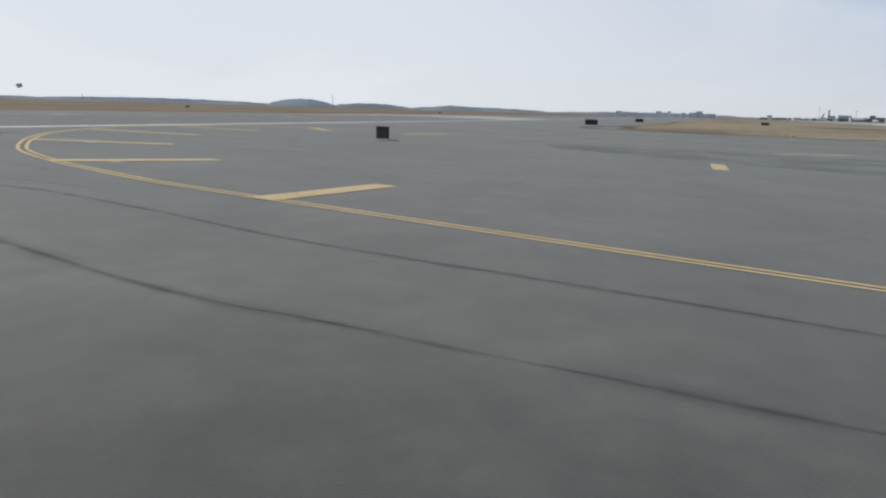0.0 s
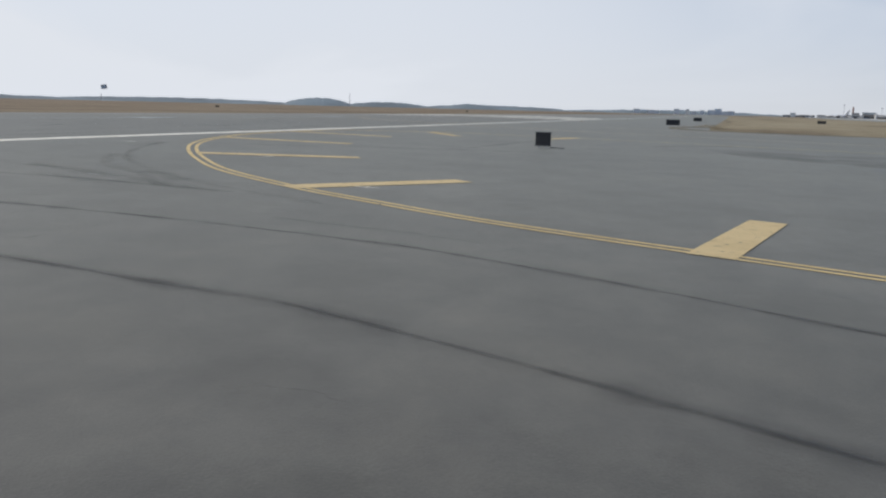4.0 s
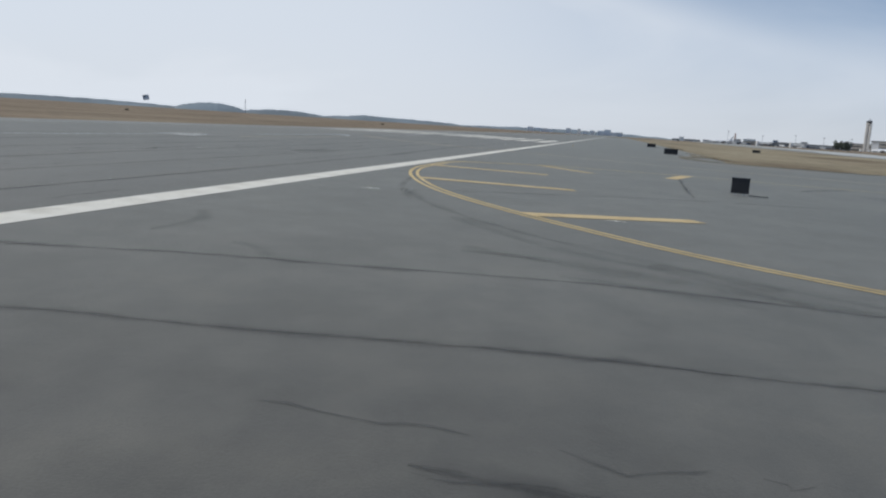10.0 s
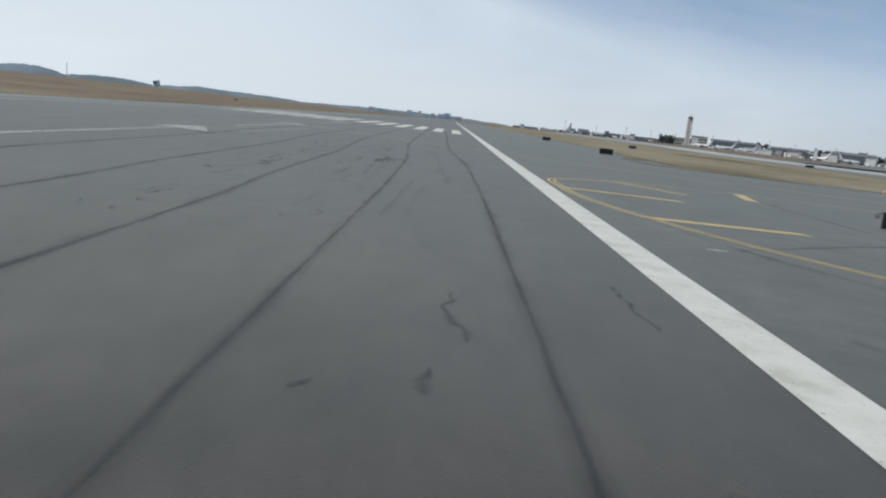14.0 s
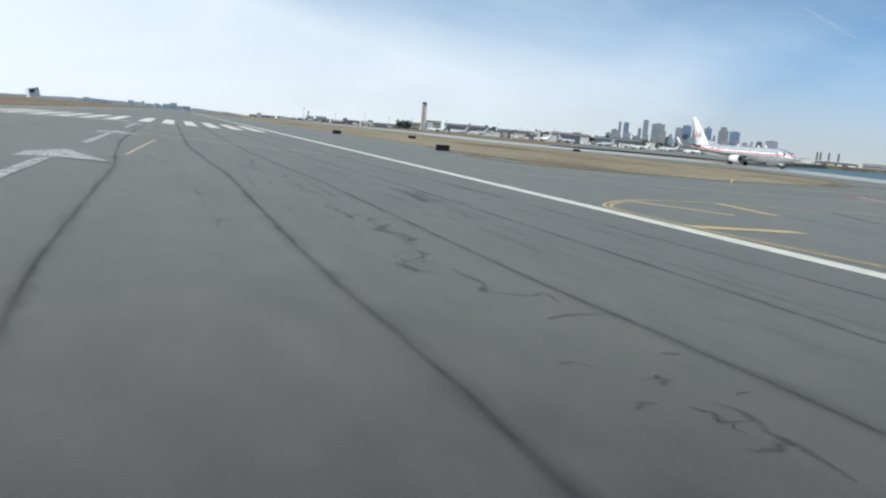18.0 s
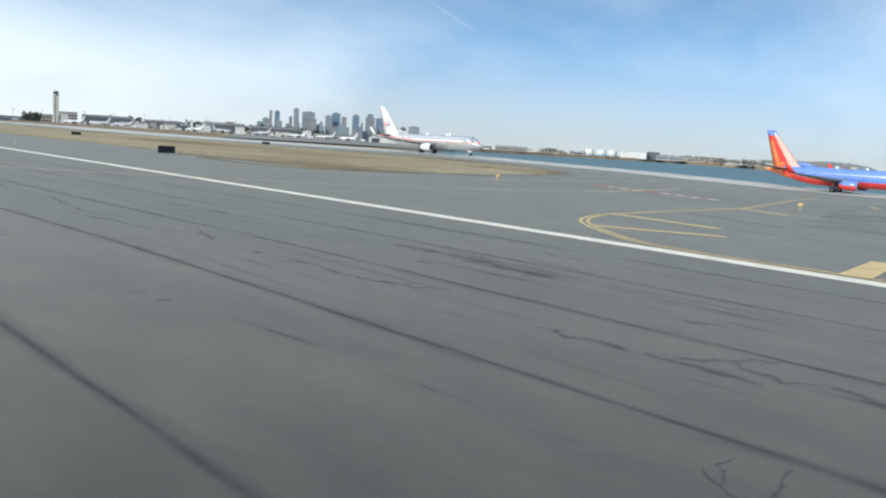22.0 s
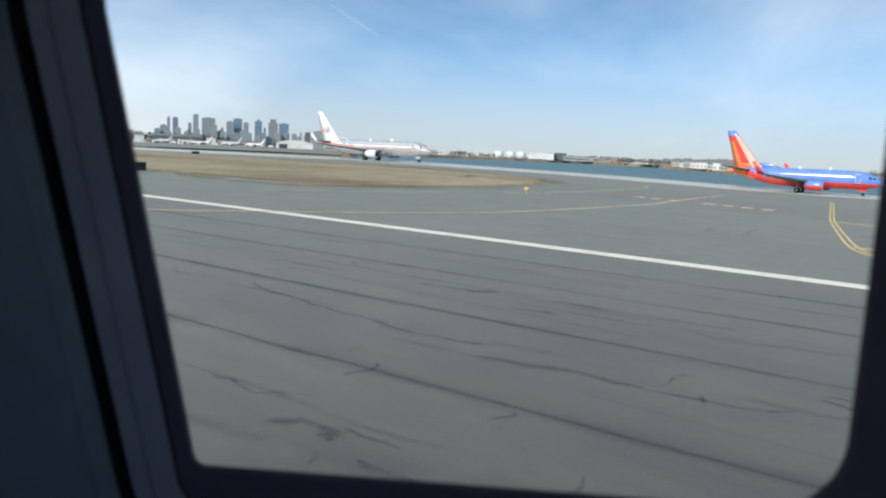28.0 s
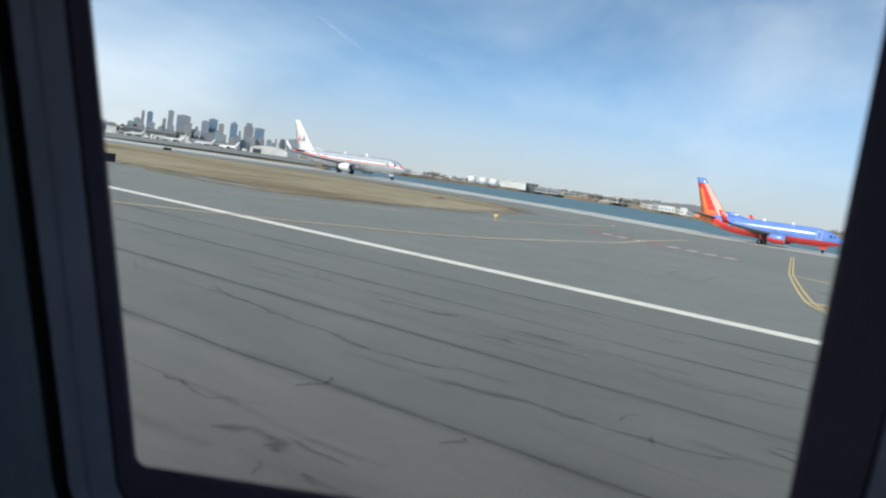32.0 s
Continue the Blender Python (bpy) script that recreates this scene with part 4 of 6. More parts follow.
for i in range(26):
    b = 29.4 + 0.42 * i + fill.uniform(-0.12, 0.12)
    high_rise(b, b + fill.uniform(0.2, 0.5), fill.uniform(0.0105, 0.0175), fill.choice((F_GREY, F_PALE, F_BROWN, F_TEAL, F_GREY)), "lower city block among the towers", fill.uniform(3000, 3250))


def low_block(b0, b1, top, mat, label, distance, roof=DARK_ROOF, depth=40.0, name="terminal_building", base=None, windows=0):
    w = distance * radians(b1 - b0)
    z = land_z(*from_eye((b0 + b1) / 2, distance)) if base is None else base
    hgt = max(3.0, distance * top + 2.55 - z)
    ob = empty(name, place((b0 + b1) / 2, distance, z))
    part("wall", boxed(-w / 2, 0, -1, w / 2, depth, hgt), mat, ob)
    part("roof", boxed(-w / 2 - 0.6, -0.8, hgt, w / 2 + 0.6, depth + 0.6, hgt + 0.7), roof, ob)
    if windows and mat is F_DARK:
        part("fascia", boxed(-w / 2 - 0.3, -0.5, hgt * 0.84, w / 2 + 0.3, 0.2, hgt * 0.97), GREY_CLAD, ob, "pale roof fascia")
        bays = max(2, windows // 3)
        for i in range(bays):
            x = -w / 2 + w * (i + 0.5) / bays
            part("loading_bay", boxed(x - w / bays * 0.36, -7.0, -1, x + w / bays * (0.05 + 0.3 * (i % 2)), 0.2, hgt * (0.30, 0.42, 0.36)[i % 3]), (WHITE_CLAD, BEIGE_WALL, WHITE_CLAD)[i % 3], ob, "pale annex at ground level")
    if windows and mat is not F_DARK:
        rows = max(1, int(hgt / 6))
        panes = max(2, windows // 4)
        step = w / panes
        for r in range(rows):
            for i in range(panes):
                x = -w / 2 + step * (i + 0.5)
                part("window", boxed(x - step * 0.46, -0.25, 2.2 + r * 5.5, x + step * 0.46, 0.1, 4.0 + r * 5.5), GLASS_DARK, ob)
    return tagged(ob, label, "building", "airport buildings")


GLASS_DARK = plain("dark_window_glass", (0.06, 0.075, 0.09), 0.2, vary=0.1)
D = 1450.0
low_block(5.0, 6.3, 0.0005, F_DARK, "dark low terminal pier with white ends", D, windows=6)
low_block(5.5, 5.8, 0.0030, WHITE_CLAD, "white cladded stair tower beyond the airfield", D - 30, WHITE_CLAD, 12)
low_block(7.05, 8.3, -0.0022, WHITE_CLAD, "long low white cargo shed", D, GREY_CLAD)
low_block(9.5, 11.6, 0.0029, BEIGE_WALL, "long beige terminal pier beyond the airfield", D + 150, windows=12)
low_block(11.4, 13.4, 0.0038, F_DARK, "dark glazed terminal pier beyond the airfield", D + 120, windows=10)
low_block(13.2, 15.4, 0.0034, GREY_CLAD, "long grey terminal pier beyond the airfield", D + 140, windows=12)
low_block(17.2, 18.25, 0.0116, BEIGE_WALL, "beige terminal block beside the tower", D + 60, windows=6)
low_block(17.3, 17.7, 0.0099, WHITE_CLAD, "small white panel building beyond the airfield", D, WHITE_CLAD, 14)
low_block(18.5, 21.6, 0.0102, F_DARK, "long dark glass terminal beyond the airfield", D + 40, windows=18)
low_block(20.8, 22.5, 0.0046, WHITE_CLAD, "white roofed boarding pier beyond the airfield", D - 60, WHITE_CLAD)
low_block(22.2, 24.6, 0.0088, F_DARK, "dark terminal behind a boarding pier", D + 160, windows=10)
low_block(23.4, 24.3, 0.0064, BEIGE_WALL, "pale beige boarding pier beyond the airfield", D - 40)
low_block(25.17, 25.37, 0.0109, WHITE_CLAD, "slim white service tower at a pier", D - 160, WHITE_CLAD, 5)
low_block(25.5, 26.5, 0.0068, WHITE_CLAD, "white boarding pier beyond the airfield", D - 80, WHITE_CLAD)
low_block(26.0, 28.6, 0.0108, F_DARK, "large dark glass concourse beyond the airfield", D + 60, GREY_CLAD, windows=14)
low_block(27.5, 28.0, 0.0121, BRICK_WALL, "red-brown rooftop block beyond the airfield", D + 70, BRICK_WALL, 14)
low_block(28.1, 28.7, 0.0071, WHITE_CLAD, "white stair tower at a concourse", D - 60, WHITE_CLAD, 14)
low_block(29.1, 32.3, 0.0097, F_DARK, "long dark glass concourse beyond the airfield", D - 20, windows=18)
low_block(32.6, 33.2, 0.0070, WHITE_CLAD, "white boarding block beyond the airfield", D - 100, WHITE_CLAD, 20)
low_block(33.3, 36.2, 0.0055, GREY_CLAD, "beige low service buildings", D + 60, windows=12)
low_block(40.45, 41.25, 0.0118, BEIGE_WALL, "beige cargo building beyond the airfield", D - 20, windows=4)
low_block(41.06, 41.9, 0.0088, F_DARK, "dark cargo building beyond the airfield", D + 10, windows=4)
low_block(42.27, 42.97, 0.0043, WHITE_CLAD, "white shed by the shore", D + 60, WHITE_CLAD, 20)
low_block(43.2, 45.65, 0.0032, F_DARK, "long dark viaduct building with pale deck", 1560, WHITE_CLAD, 20, windows=12)
low_block(45.75, 45.92, 0.0033, WHITE_CLAD, "slim white post building", 1540, WHITE_CLAD, 5)
low_block(45.95, 48.2, 0.0040, GREY_CLAD, "long grey waterfront shed", 1560, GREY_CLAD, windows=10)
low_block(48.25, 48.9, 0.0005, WHITE_CLAD, "low white waterfront shed", 1540, WHITE_CLAD)
for b in (42.98, 43.18, 43.67, 44.23):
    ob = empty("chimney_stack", place(b, 2200))
    part("stack", tubed((0, 0, 0), (0, 0, 2200 * 0.0128 + 0.4), 2.6, 2.0, 12), DARK_ROOF, ob)
    part("rim", tubed((0, 0, 2200 * 0.0128 + 0.4), (0, 0, 2200 * 0.0128 + 1.6), 2.5, 2.5, 12), GREY_CLAD, ob)
    tagged(ob, "dark power station chimney beyond the harbour", "chimney", "power station chimneys")
ob = empty("heating_plant", place(9.1, 1600, -2.4))
part("wall", boxed(-6, 0, 0, 6, 14, 12), GREY_CLAD, ob)
part("chimney", tubed((-4.4, 4, 0), (-4.4, 4, 23), 1.6, 1.2, 12), BRICK_WALL, ob)
part("roof", boxed(-6.3, -0.3, 12, 6.3, 14.3, 12.6), DARK_ROOF, ob)
tagged(ob, "grey heating plant with one brick chimney", "building", "airport buildings")


def arched_hangar(b0, b1, top, distance):
    w, z = distance * radians(b1 - b0), land_z(*from_eye((b0 + b1) / 2, distance))
    rise = distance * top + 2.55 - z
    ob = empty("arched_hangar", place((b0 + b1) / 2, distance))
    bm = bmesh.new()
    rows = []
    n = 20
    for y in (0, 70):
        rows.append([bm.verts.new((-w / 2 * math.cos(math.pi * i / n), y, max(2, rise * (0.45 + 0.55 * math.sin(math.pi * i / n))))) for i in range(n + 1)])
    for i in range(n):
        bm.faces.new((rows[0][i], rows[0][i + 1], rows[1][i + 1], rows[1][i]))
    part("roof", bm, WHITE_CLAD, ob, "white curved roof", True)
    bm2 = bmesh.new()
    a = [bm2.verts.new((-w / 2 * math.cos(math.pi * i / n), 0.4, max(2, rise * (0.45 + 0.55 * math.sin(math.pi * i / n))) - 0.2)) for i in range(n + 1)]
    c = [bm2.verts.new((v.co.x, 0.4, -1)) for v in a]
    for i in range(n):
        bm2.faces.new((c[i], c[i + 1], a[i + 1], a[i]))
    part("front_wall", bm2, WHITE_CLAD, ob)
    part("hangar_door", boxed(-w * 0.42, -0.2, -1, -w * 0.2, 0.3, rise * 0.5), GLASS_DARK, ob)
    part("hangar_door", boxed(-w * 0.12, -0.2, -1, w * 0.1, 0.3, rise * 0.45), WHITE_CLAD, ob)
    return tagged(ob, "long white hangar with a curved roof", "hangar")


arched_hangar(37.15, 39.65, 0.0092, 1400)


def control_tower(b, distance):
    ob = empty("control_tower", place(b, distance))
    top = distance * 0.0361 + 2.5 - land_z(*from_eye(b, distance))
    k = distance * radians(0.36)
    for s in (-1, 1):
        part("shaft", boxed(s * k * 0.27 - k * 0.21, 0, 0, s * k * 0.27 + k * 0.21, 7, top * 0.86, bev=0.6), PALE_CONCRETE, ob, "pale concrete shaft")
    part("lift_core", boxed(-k * 0.08, 2, 0, k * 0.08, 6, top * 0.8), GREY_CLAD, ob)
    bm = bmesh.new()
    tube(bm, (0, 3.5, top * 0.80), (0, 3.5, top * 0.86), k * 0.42, k * 0.52, 12)
    part("cab_floor", bm, PALE_CONCRETE, ob)
    part("cab_window", tubed((0, 3.5, top * 0.86), (0, 3.5, top * 0.92), k * 0.40, k * 0.48, 12), GLASS_DARK, ob)
    part("cab_roof", tubed((0, 3.5, top * 0.92), (0, 3.5, top * 0.95), k * 0.5, k * 0.3, 12), GREY_CLAD, ob)
    part("antenna", tubed((0, 3.5, top * 0.95), (0, 3.5, top), 0.5, 0.2, 6), GREY_CLAD, ob)
    tagged(ob, "tall airport control tower on twin concrete shafts", "control tower")
    low_block(b - 0.9, b + 0.3, 0.0075, BEIGE_WALL, "beige block at the foot of the tower", distance + 40, windows=6)


control_tower(17.0, 1450)


def mast(b, distance, top, label):
    ob = empty("radio_mast", place(b, distance))
    h = distance * top + 3
    bm = bmesh.new()
    for a in range(3):
        c, s = math.cos(a * 2.0944), math.sin(a * 2.0944)
        tube(bm, (1.6 * c, 1.6 * s, 0), (0.5 * c, 0.5 * s, h), 0.35, 0.25, 5)
    part("leg_frame", bm, STEEL, ob)
    for i in range(6):
        part("brace", tubed((-1.4 + 0.15 * i, 0, h * i / 6), (1.4 - 0.15 * i, 0, h * (i + 1) / 6), 0.2, 0.2, 5), STEEL, ob)
    return tagged(ob, label, "mast")


mast(-25.1, 2200, 0.0148, "thin steel lattice radio mast on the ridge")
mast(-41.5, 2200, 0.0065, "short steel lattice mast on the ridge")


def hill(b0, b1, top, distance, seed, label):
    """A low wooded rise, rounded, with an uneven skyline."""
    r = random.Random(seed)
    bm = bmesh.new()
    n = 36
    rows = []
    for j in range(5):
        row = []
        for i in range(n + 1):
            t = i / n
            x, y = from_eye(b0 + (b1 - b0) * t, distance + (j - 1.5) * 130)
            prof = (max(0, math.sin(math.pi * t))) ** 0.6 * (1, 0.9, 1.0, 0.6, 0.0)[j] if j else 0
            z = -2 + (distance * top + 2) * prof * (1 + 0.10 * (r.random() - 0.5)) + (r.random() * 2.2 if j else 0)
            row.append(bm.verts.new((x, y, z if j else -4)))
        rows.append(row)
    for j in range(4):
        for i in range(n):
            bm.faces.new((rows[j][i], rows[j][i + 1], rows[j + 1][i + 1], rows[j + 1][i]))
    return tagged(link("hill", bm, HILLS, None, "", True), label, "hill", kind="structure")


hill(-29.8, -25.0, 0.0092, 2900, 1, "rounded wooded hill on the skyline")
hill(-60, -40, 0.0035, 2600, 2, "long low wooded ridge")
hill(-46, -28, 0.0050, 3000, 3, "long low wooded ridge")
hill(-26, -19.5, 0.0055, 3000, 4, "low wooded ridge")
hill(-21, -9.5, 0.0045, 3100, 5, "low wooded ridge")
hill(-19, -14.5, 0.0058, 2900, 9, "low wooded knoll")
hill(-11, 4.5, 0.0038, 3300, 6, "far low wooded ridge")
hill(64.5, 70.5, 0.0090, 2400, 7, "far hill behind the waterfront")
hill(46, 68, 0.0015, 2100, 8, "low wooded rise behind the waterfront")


def trees(name, b0, b1, distance, height, count, seed, mat, label):
    """A far belt of bare trees: stems and ragged twig clumps."""
    r = random.Random(seed)
    bm = bmesh.new()
    for _ in range(count):
        b = r.uniform(b0, b1)
        x, y = from_eye(b, distance + r.uniform(-25, 25))
        h, base = height * r.uniform(0.55, 1.05), land_z(x, y)
        tube(bm, (x, y, base - 0.5), (x, y, base + h * 0.5), 0.3, 0.15, 4, False)
        for _ in range(9):
            w = h * r.uniform(0.10, 0.22)
            cx, cy, cz = x + r.gauss(0, h * 0.18), y + r.gauss(0, h * 0.15), base + h * r.uniform(0.35, 0.95)
            vs = [bm.verts.new((cx + w * r.gauss(0, 0.7), cy + w * r.gauss(0, 0.5), cz + w * r.gauss(0, 0.7))) for _ in range(5)]
            for i in range(3):
                bm.faces.new((vs[i], vs[i + 1], vs[4]))
            bm.faces.new((vs[0], vs[2], vs[3]))
    return tagged(link(name, bm, mat), label, "trees", kind="stuff")


trees("tree_belt", 49.4, 50.2, 1560, 9, 30, 11, WOODS, "belt of bare brown trees on the far shore")
trees("tree_belt", 56.2, 61.4, 1700, 10, 200, 12, WOODS, "belt of bare brown trees on the far shore")
trees("tree_belt", 61, 68, 1150, 7, 200, 13, WOODS, "belt of bare brown trees on the far shore")
trees("tree_belt", 68, 78, 590, 3.6, 140, 14, WOODS, "belt of bare brown trees close to the water")
trees("tree_belt", 75.7, 83, 480, 6.0, 110, 15, WOODS, "belt of bare brown trees close to the water")
trees("tree_belt", 20, 34, 1700, 19, 200, 16, EVERGREEN, "dark trees behind the terminals")
trees("tree_belt", 15.2, 16.1, 1450, 15, 30, 17, EVERGREEN, "clump of dark trees beside the tower")


def tank(b, distance, wdeg, top, label):
    r = distance * radians(wdeg) / 2
    h = distance * top + 2.5 - land_z(*from_eye(b, distance))
    ob = empty("storage_tank", place(b, distance))
    part("shell", tubed((0, 0, -0.5), (0, 0, h * 0.92), r, r, 24), WHITE_CLAD, ob, "", True)
    part("roof", tubed((0, 0, h * 0.92), (0, 0, h), r, r * 0.15, 24), WHITE_CLAD, ob)
    part("stair", boxed(r * 0.5, -r, 0, r * 0.5 + 1.2, -r * 0.84, h * 0.9), GREY_CLAD, ob)
    return tagged(ob, label, "tank", "oil tanks on the far shore")


for b in (52.5, 53.3, 54.03):
    tank(b, 1480, 0.6, 0.0072, "white cylindrical oil tank on the far shore")
low_block(54.5, 56.25, 0.0070, WHITE_CLAD, "long bright white warehouse on the far shore", 1600, WHITE_CLAD, 60, "warehouse")
low_block(56.26, 57.1, 0.0070, F_DARK, "dark end bay of a warehouse", 1620, DARK_ROOF, 50, "warehouse")
low_block(56.9, 58.5, 0.0038, GREY_CLAD, "low grey shed on the far shore", 1590, GREY_CLAD, 30, "warehouse", windows=8)
low_block(61.35, 62.6, 0.0044, WHITE_CLAD, "white warehouse on the far shore", 1380, WHITE_CLAD, 40, "warehouse")
low_block(62.6, 64.1, 0.0034, GREY_CLAD, "grey shed beside a white warehouse", 1330, GREY_CLAD, 40, "warehouse")
for b0, b1, wall in ((75.0, 75.5, WHITE_CLAD), (75.54, 75.9, WHITE_CLAD), (75.93, 76.4, WHITE_CLAD), (76.45, 77.2, GREY_CLAD)):
    low_block(b0, b1, -0.0052, wall, "low waterfront shed near the bare trees", 455, GREY_CLAD, 10, "warehouse", base=-4.6)
hr = random.Random(5)


def house(b, distance, wall, label, low=1.0):
    w, d, h = hr.uniform(8, 13), hr.uniform(8, 11), hr.uniform(4.5, 7) * low
    ob = empty("house", place(b, distance))
    part("wall", boxed(-w / 2, 0, -0.5, w / 2, d, h), wall, ob)
    bm = bmesh.new()
    v = [bm.verts.new(p) for p in ((-w / 2 - 0.4, -0.4, h), (w / 2 + 0.4, -0.4, h), (w / 2 + 0.4, d + 0.4, h), (-w / 2 - 0.4, d + 0.4, h), (-w / 2 - 0.4, d / 2, h + 3 * low), (w / 2 + 0.4, d / 2, h + 3 * low))]
    for f in ((0, 1, 5, 4), (2, 3, 4, 5), (0, 4, 3), (1, 2, 5), (3, 2, 1, 0)):
        bm.faces.new([v[i] for i in f])
    part("roof", bm, DARK_ROOF, ob)
    for i in range(3):
        x = -w / 2 + w * (i + 0.5) / 3
        part("window", boxed(x - 0.6, -0.06, 1.2, x + 0.6, 0.05, 2.8), GLASS_DARK, ob)
    part("chimney", boxed(w * 0.2, d * 0.4, h + 1.5, w * 0.2 + 0.9, d * 0.4 + 0.9, h + 1.5 + 2.5 * low), BRICK_WALL, ob)
    return tagged(ob, label, "house", "houses on the far shore")


for i in range(17):
    house(58.6 + 0.17 * i + hr.uniform(-0.05, 0.05), 1690 + hr.uniform(-20, 30), hr.choice((WHITE_CLAD, BEIGE_WALL, GREY_CLAD, BRICK_WALL)), "small gabled house on the far shore")
for i in range(16):
    house(64.5 + 0.22 * i + hr.uniform(-0.05, 0.05), 1010 + hr.uniform(-20, 60) - 14 * i, hr.choice((WHITE_CLAD, WHITE_CLAD, BEIGE_WALL, GREY_CLAD)), "small gabled house by the water")
for i in range(9):
    house(69 + 0.75 * i + hr.uniform(-0.2, 0.2), 640 - 14 * i + hr.uniform(-10, 30), hr.choice((WHITE_CLAD, BEIGE_WALL, GREY_CLAD)), "low gabled house by the water", 0.45)


def service_truck():
    ob = empty("service_truck", place(20.9, 1290))
    part("box_body", boxed(-3.4, -1.2, 0.9, 2.2, 1.2, 3.6, bev=0.1), WHITE_CLAD, ob)
    cab = part("cab", boxed(2.3, -1.15, 0.6, 4.2, 1.15, 2.7, bev=0.25), WHITE_CLAD, ob)
    part("windscreen", boxed(4.12, -1.0, 1.6, 4.24, 1.0, 2.4), GLASS_DARK, cab)
    for x in (-2.4, 3.1):
        for y in (-1.1, 1.1):
            part("wheel", tubed((x, y - 0.15, 0.48), (x, y + 0.15, 0.48), 0.48, 0.48, 12), GLASS_DARK, ob)
    return tagged(ob, "white service truck on the terminal apron", "truck", "apron vehicles")


truck = service_truck()
for _ in range(26):
    copy_thing(truck, place(fill.uniform(8.5, 37), fill.uniform(1230, 1380)) @ pose(0, 0, 0, 0, 0, fill.uniform(-40, 220)))


def apron_light(b, distance, h):
    ob = empty("apron_light", place(b, distance))
    part("mast", tubed((0, 0, 0), (0, 0, h), 0.35, 0.2, 8), STEEL, ob)
    part("lamp_head", boxed(-1.6, -0.5, h, 1.6, 0.5, h + 0.8, bev=0.1), GREY_CLAD, ob)
    return tagged(ob, "tall apron floodlight mast by the terminals", "light mast", "apron light masts")


for i in range(16):
    apron_light(9 + 1.9 * i + fill.uniform(-0.4, 0.4), 1390 + fill.uniform(-40, 40), fill.uniform(16, 22))


def jet_bridge(b, distance):
    ob = empty("jet_bridge", place(b, distance))
    part("tunnel", boxed(-9, -1.5, 3.6, 9, 1.5, 6.6, bev=0.2), WHITE_CLAD, ob)
    part("cab", boxed(9, -2.2, 3.4, 12.5, 2.2, 7.0, bev=0.3), GREY_CLAD, ob)
    part("rotunda", tubed((-10, 0, 0), (-10, 0, 7.2), 2.4, 2.4, 14), WHITE_CLAD, ob)
    part("drive_column", boxed(6, -1.2, 0, 7, 1.2, 3.6), STEEL, ob)
    return tagged(ob, "white covered jet bridge at a terminal", "jet bridge", "jet bridges")


for b in (11.0, 13.1, 18.2, 19.5, 21.0, 23.8, 26.2, 27.1, 30.1, 31.3, 34.2):
    jet_bridge(b, 1385 + fill.uniform(-15, 15))


# low sheds and offices that line the harbour between the larger ones
for b0, b1, n in ((41.9, 52.3, 30), (57.2, 61.3, 12), (62.4, 66.5, 12)):
    for i in range(n):
        b = b0 + (b1 - b0) * (i + fill.uniform(0.0, 0.6)) / n
        low_block(b, b + fill.uniform(0.12, 0.42), fill.uniform(0.0004, 0.0042) if b < 60 else fill.uniform(-0.0002, 0.0026), fill.choice((WHITE_CLAD, BEIGE_WALL, GREY_CLAD, F_PALE, BRICK_WALL)),
                  "low harbour building on the far shore", fill.uniform(1580, 1680) if b < 60 else fill.uniform(1400, 1500) - 60 * (b - 62), fill.choice((DARK_ROOF, GREY_CLAD, WHITE_CLAD)), fill.uniform(10, 22), "harbour_building", windows=8)


# a second, denser row of houses behind the far shore
for i in range(44):
    b = 57.5 + 0.27 * i + hr.uniform(-0.1, 0.1)
    house(b, 1720 - 62 * max(0, b - 61) + hr.uniform(0, 60), hr.choice((WHITE_CLAD, BEIGE_WALL, GREY_CLAD, GREY_CLAD, BRICK_WALL)), "small gabled house above the far shore", hr.uniform(0.8, 1.2))


# pale far-off buildings past the runway's end
for i in range(15):
    b = -5.6 + 0.44 * i + fill.uniform(-0.1, 0.1)
    low_block(b, b + fill.uniform(0.2, 0.5), fill.uniform(0.0022, 0.0062), fill.choice((WHITE_CLAD, HAZE_WALL, HAZE_WALL)), "pale far building past the runway end", fill.uniform(3000, 3300), HAZE_WALL, 30, "far_building")


# the low clutter of sheds, piers and stores along the far apron
for i in range(64):
    b = 6.0 + 0.475 * i + fill.uniform(-0.15, 0.15)
    low_block(b, b + fill.uniform(0.2, 0.8), fill.uniform(0.0002, 0.0062) if b > 9 else fill.uniform(-0.001, 0.0022), fill.choice((WHITE_CLAD, BEIGE_WALL, GREY_CLAD, F_DARK, F_PALE, F_BLUE)),
              "low airport building along the far apron", D + fill.uniform(60, 260), fill.choice((DARK_ROOF, GREY_CLAD, WHITE_CLAD)), fill.uniform(14, 30), "service_building", windows=8)


# a vapour trail high over the bay
def vapour_trail(b0, h0, b1, h1, distance, width):
    bm = bmesh.new()
    uv = bm.loops.layers.uv.new("UVMap")
    across, prev = {}, None
    for i in range(13):
        t = i / 12
        x, y = from_eye(b0 + (b1 - b0) * t, distance)
        z = distance * (h0 + (h1 - h0) * t)
        w = width * (0.25 + 0.75 * math.sin(math.pi * (0.08 + 0.84 * t)))
        row = [bm.verts.new((x, y, z + s * w)) for s in (1, 0, -1)]
        for v, k in zip(row, (0, 1, 0)):
            across[v] = k
        if prev:
            for a in (0, 1):
                bm.faces.new((prev[a + 1], row[a + 1], row[a], prev[a]))
        prev = row
    for f in bm.faces:
        for lp in f.loops:
            lp[uv].uv = (across[lp.vert], 0.5)
    return tagged(link("vapour_trail", bm, VAPOUR), "thin white vapour trail in the sky", "vapour trail", kind="structure")


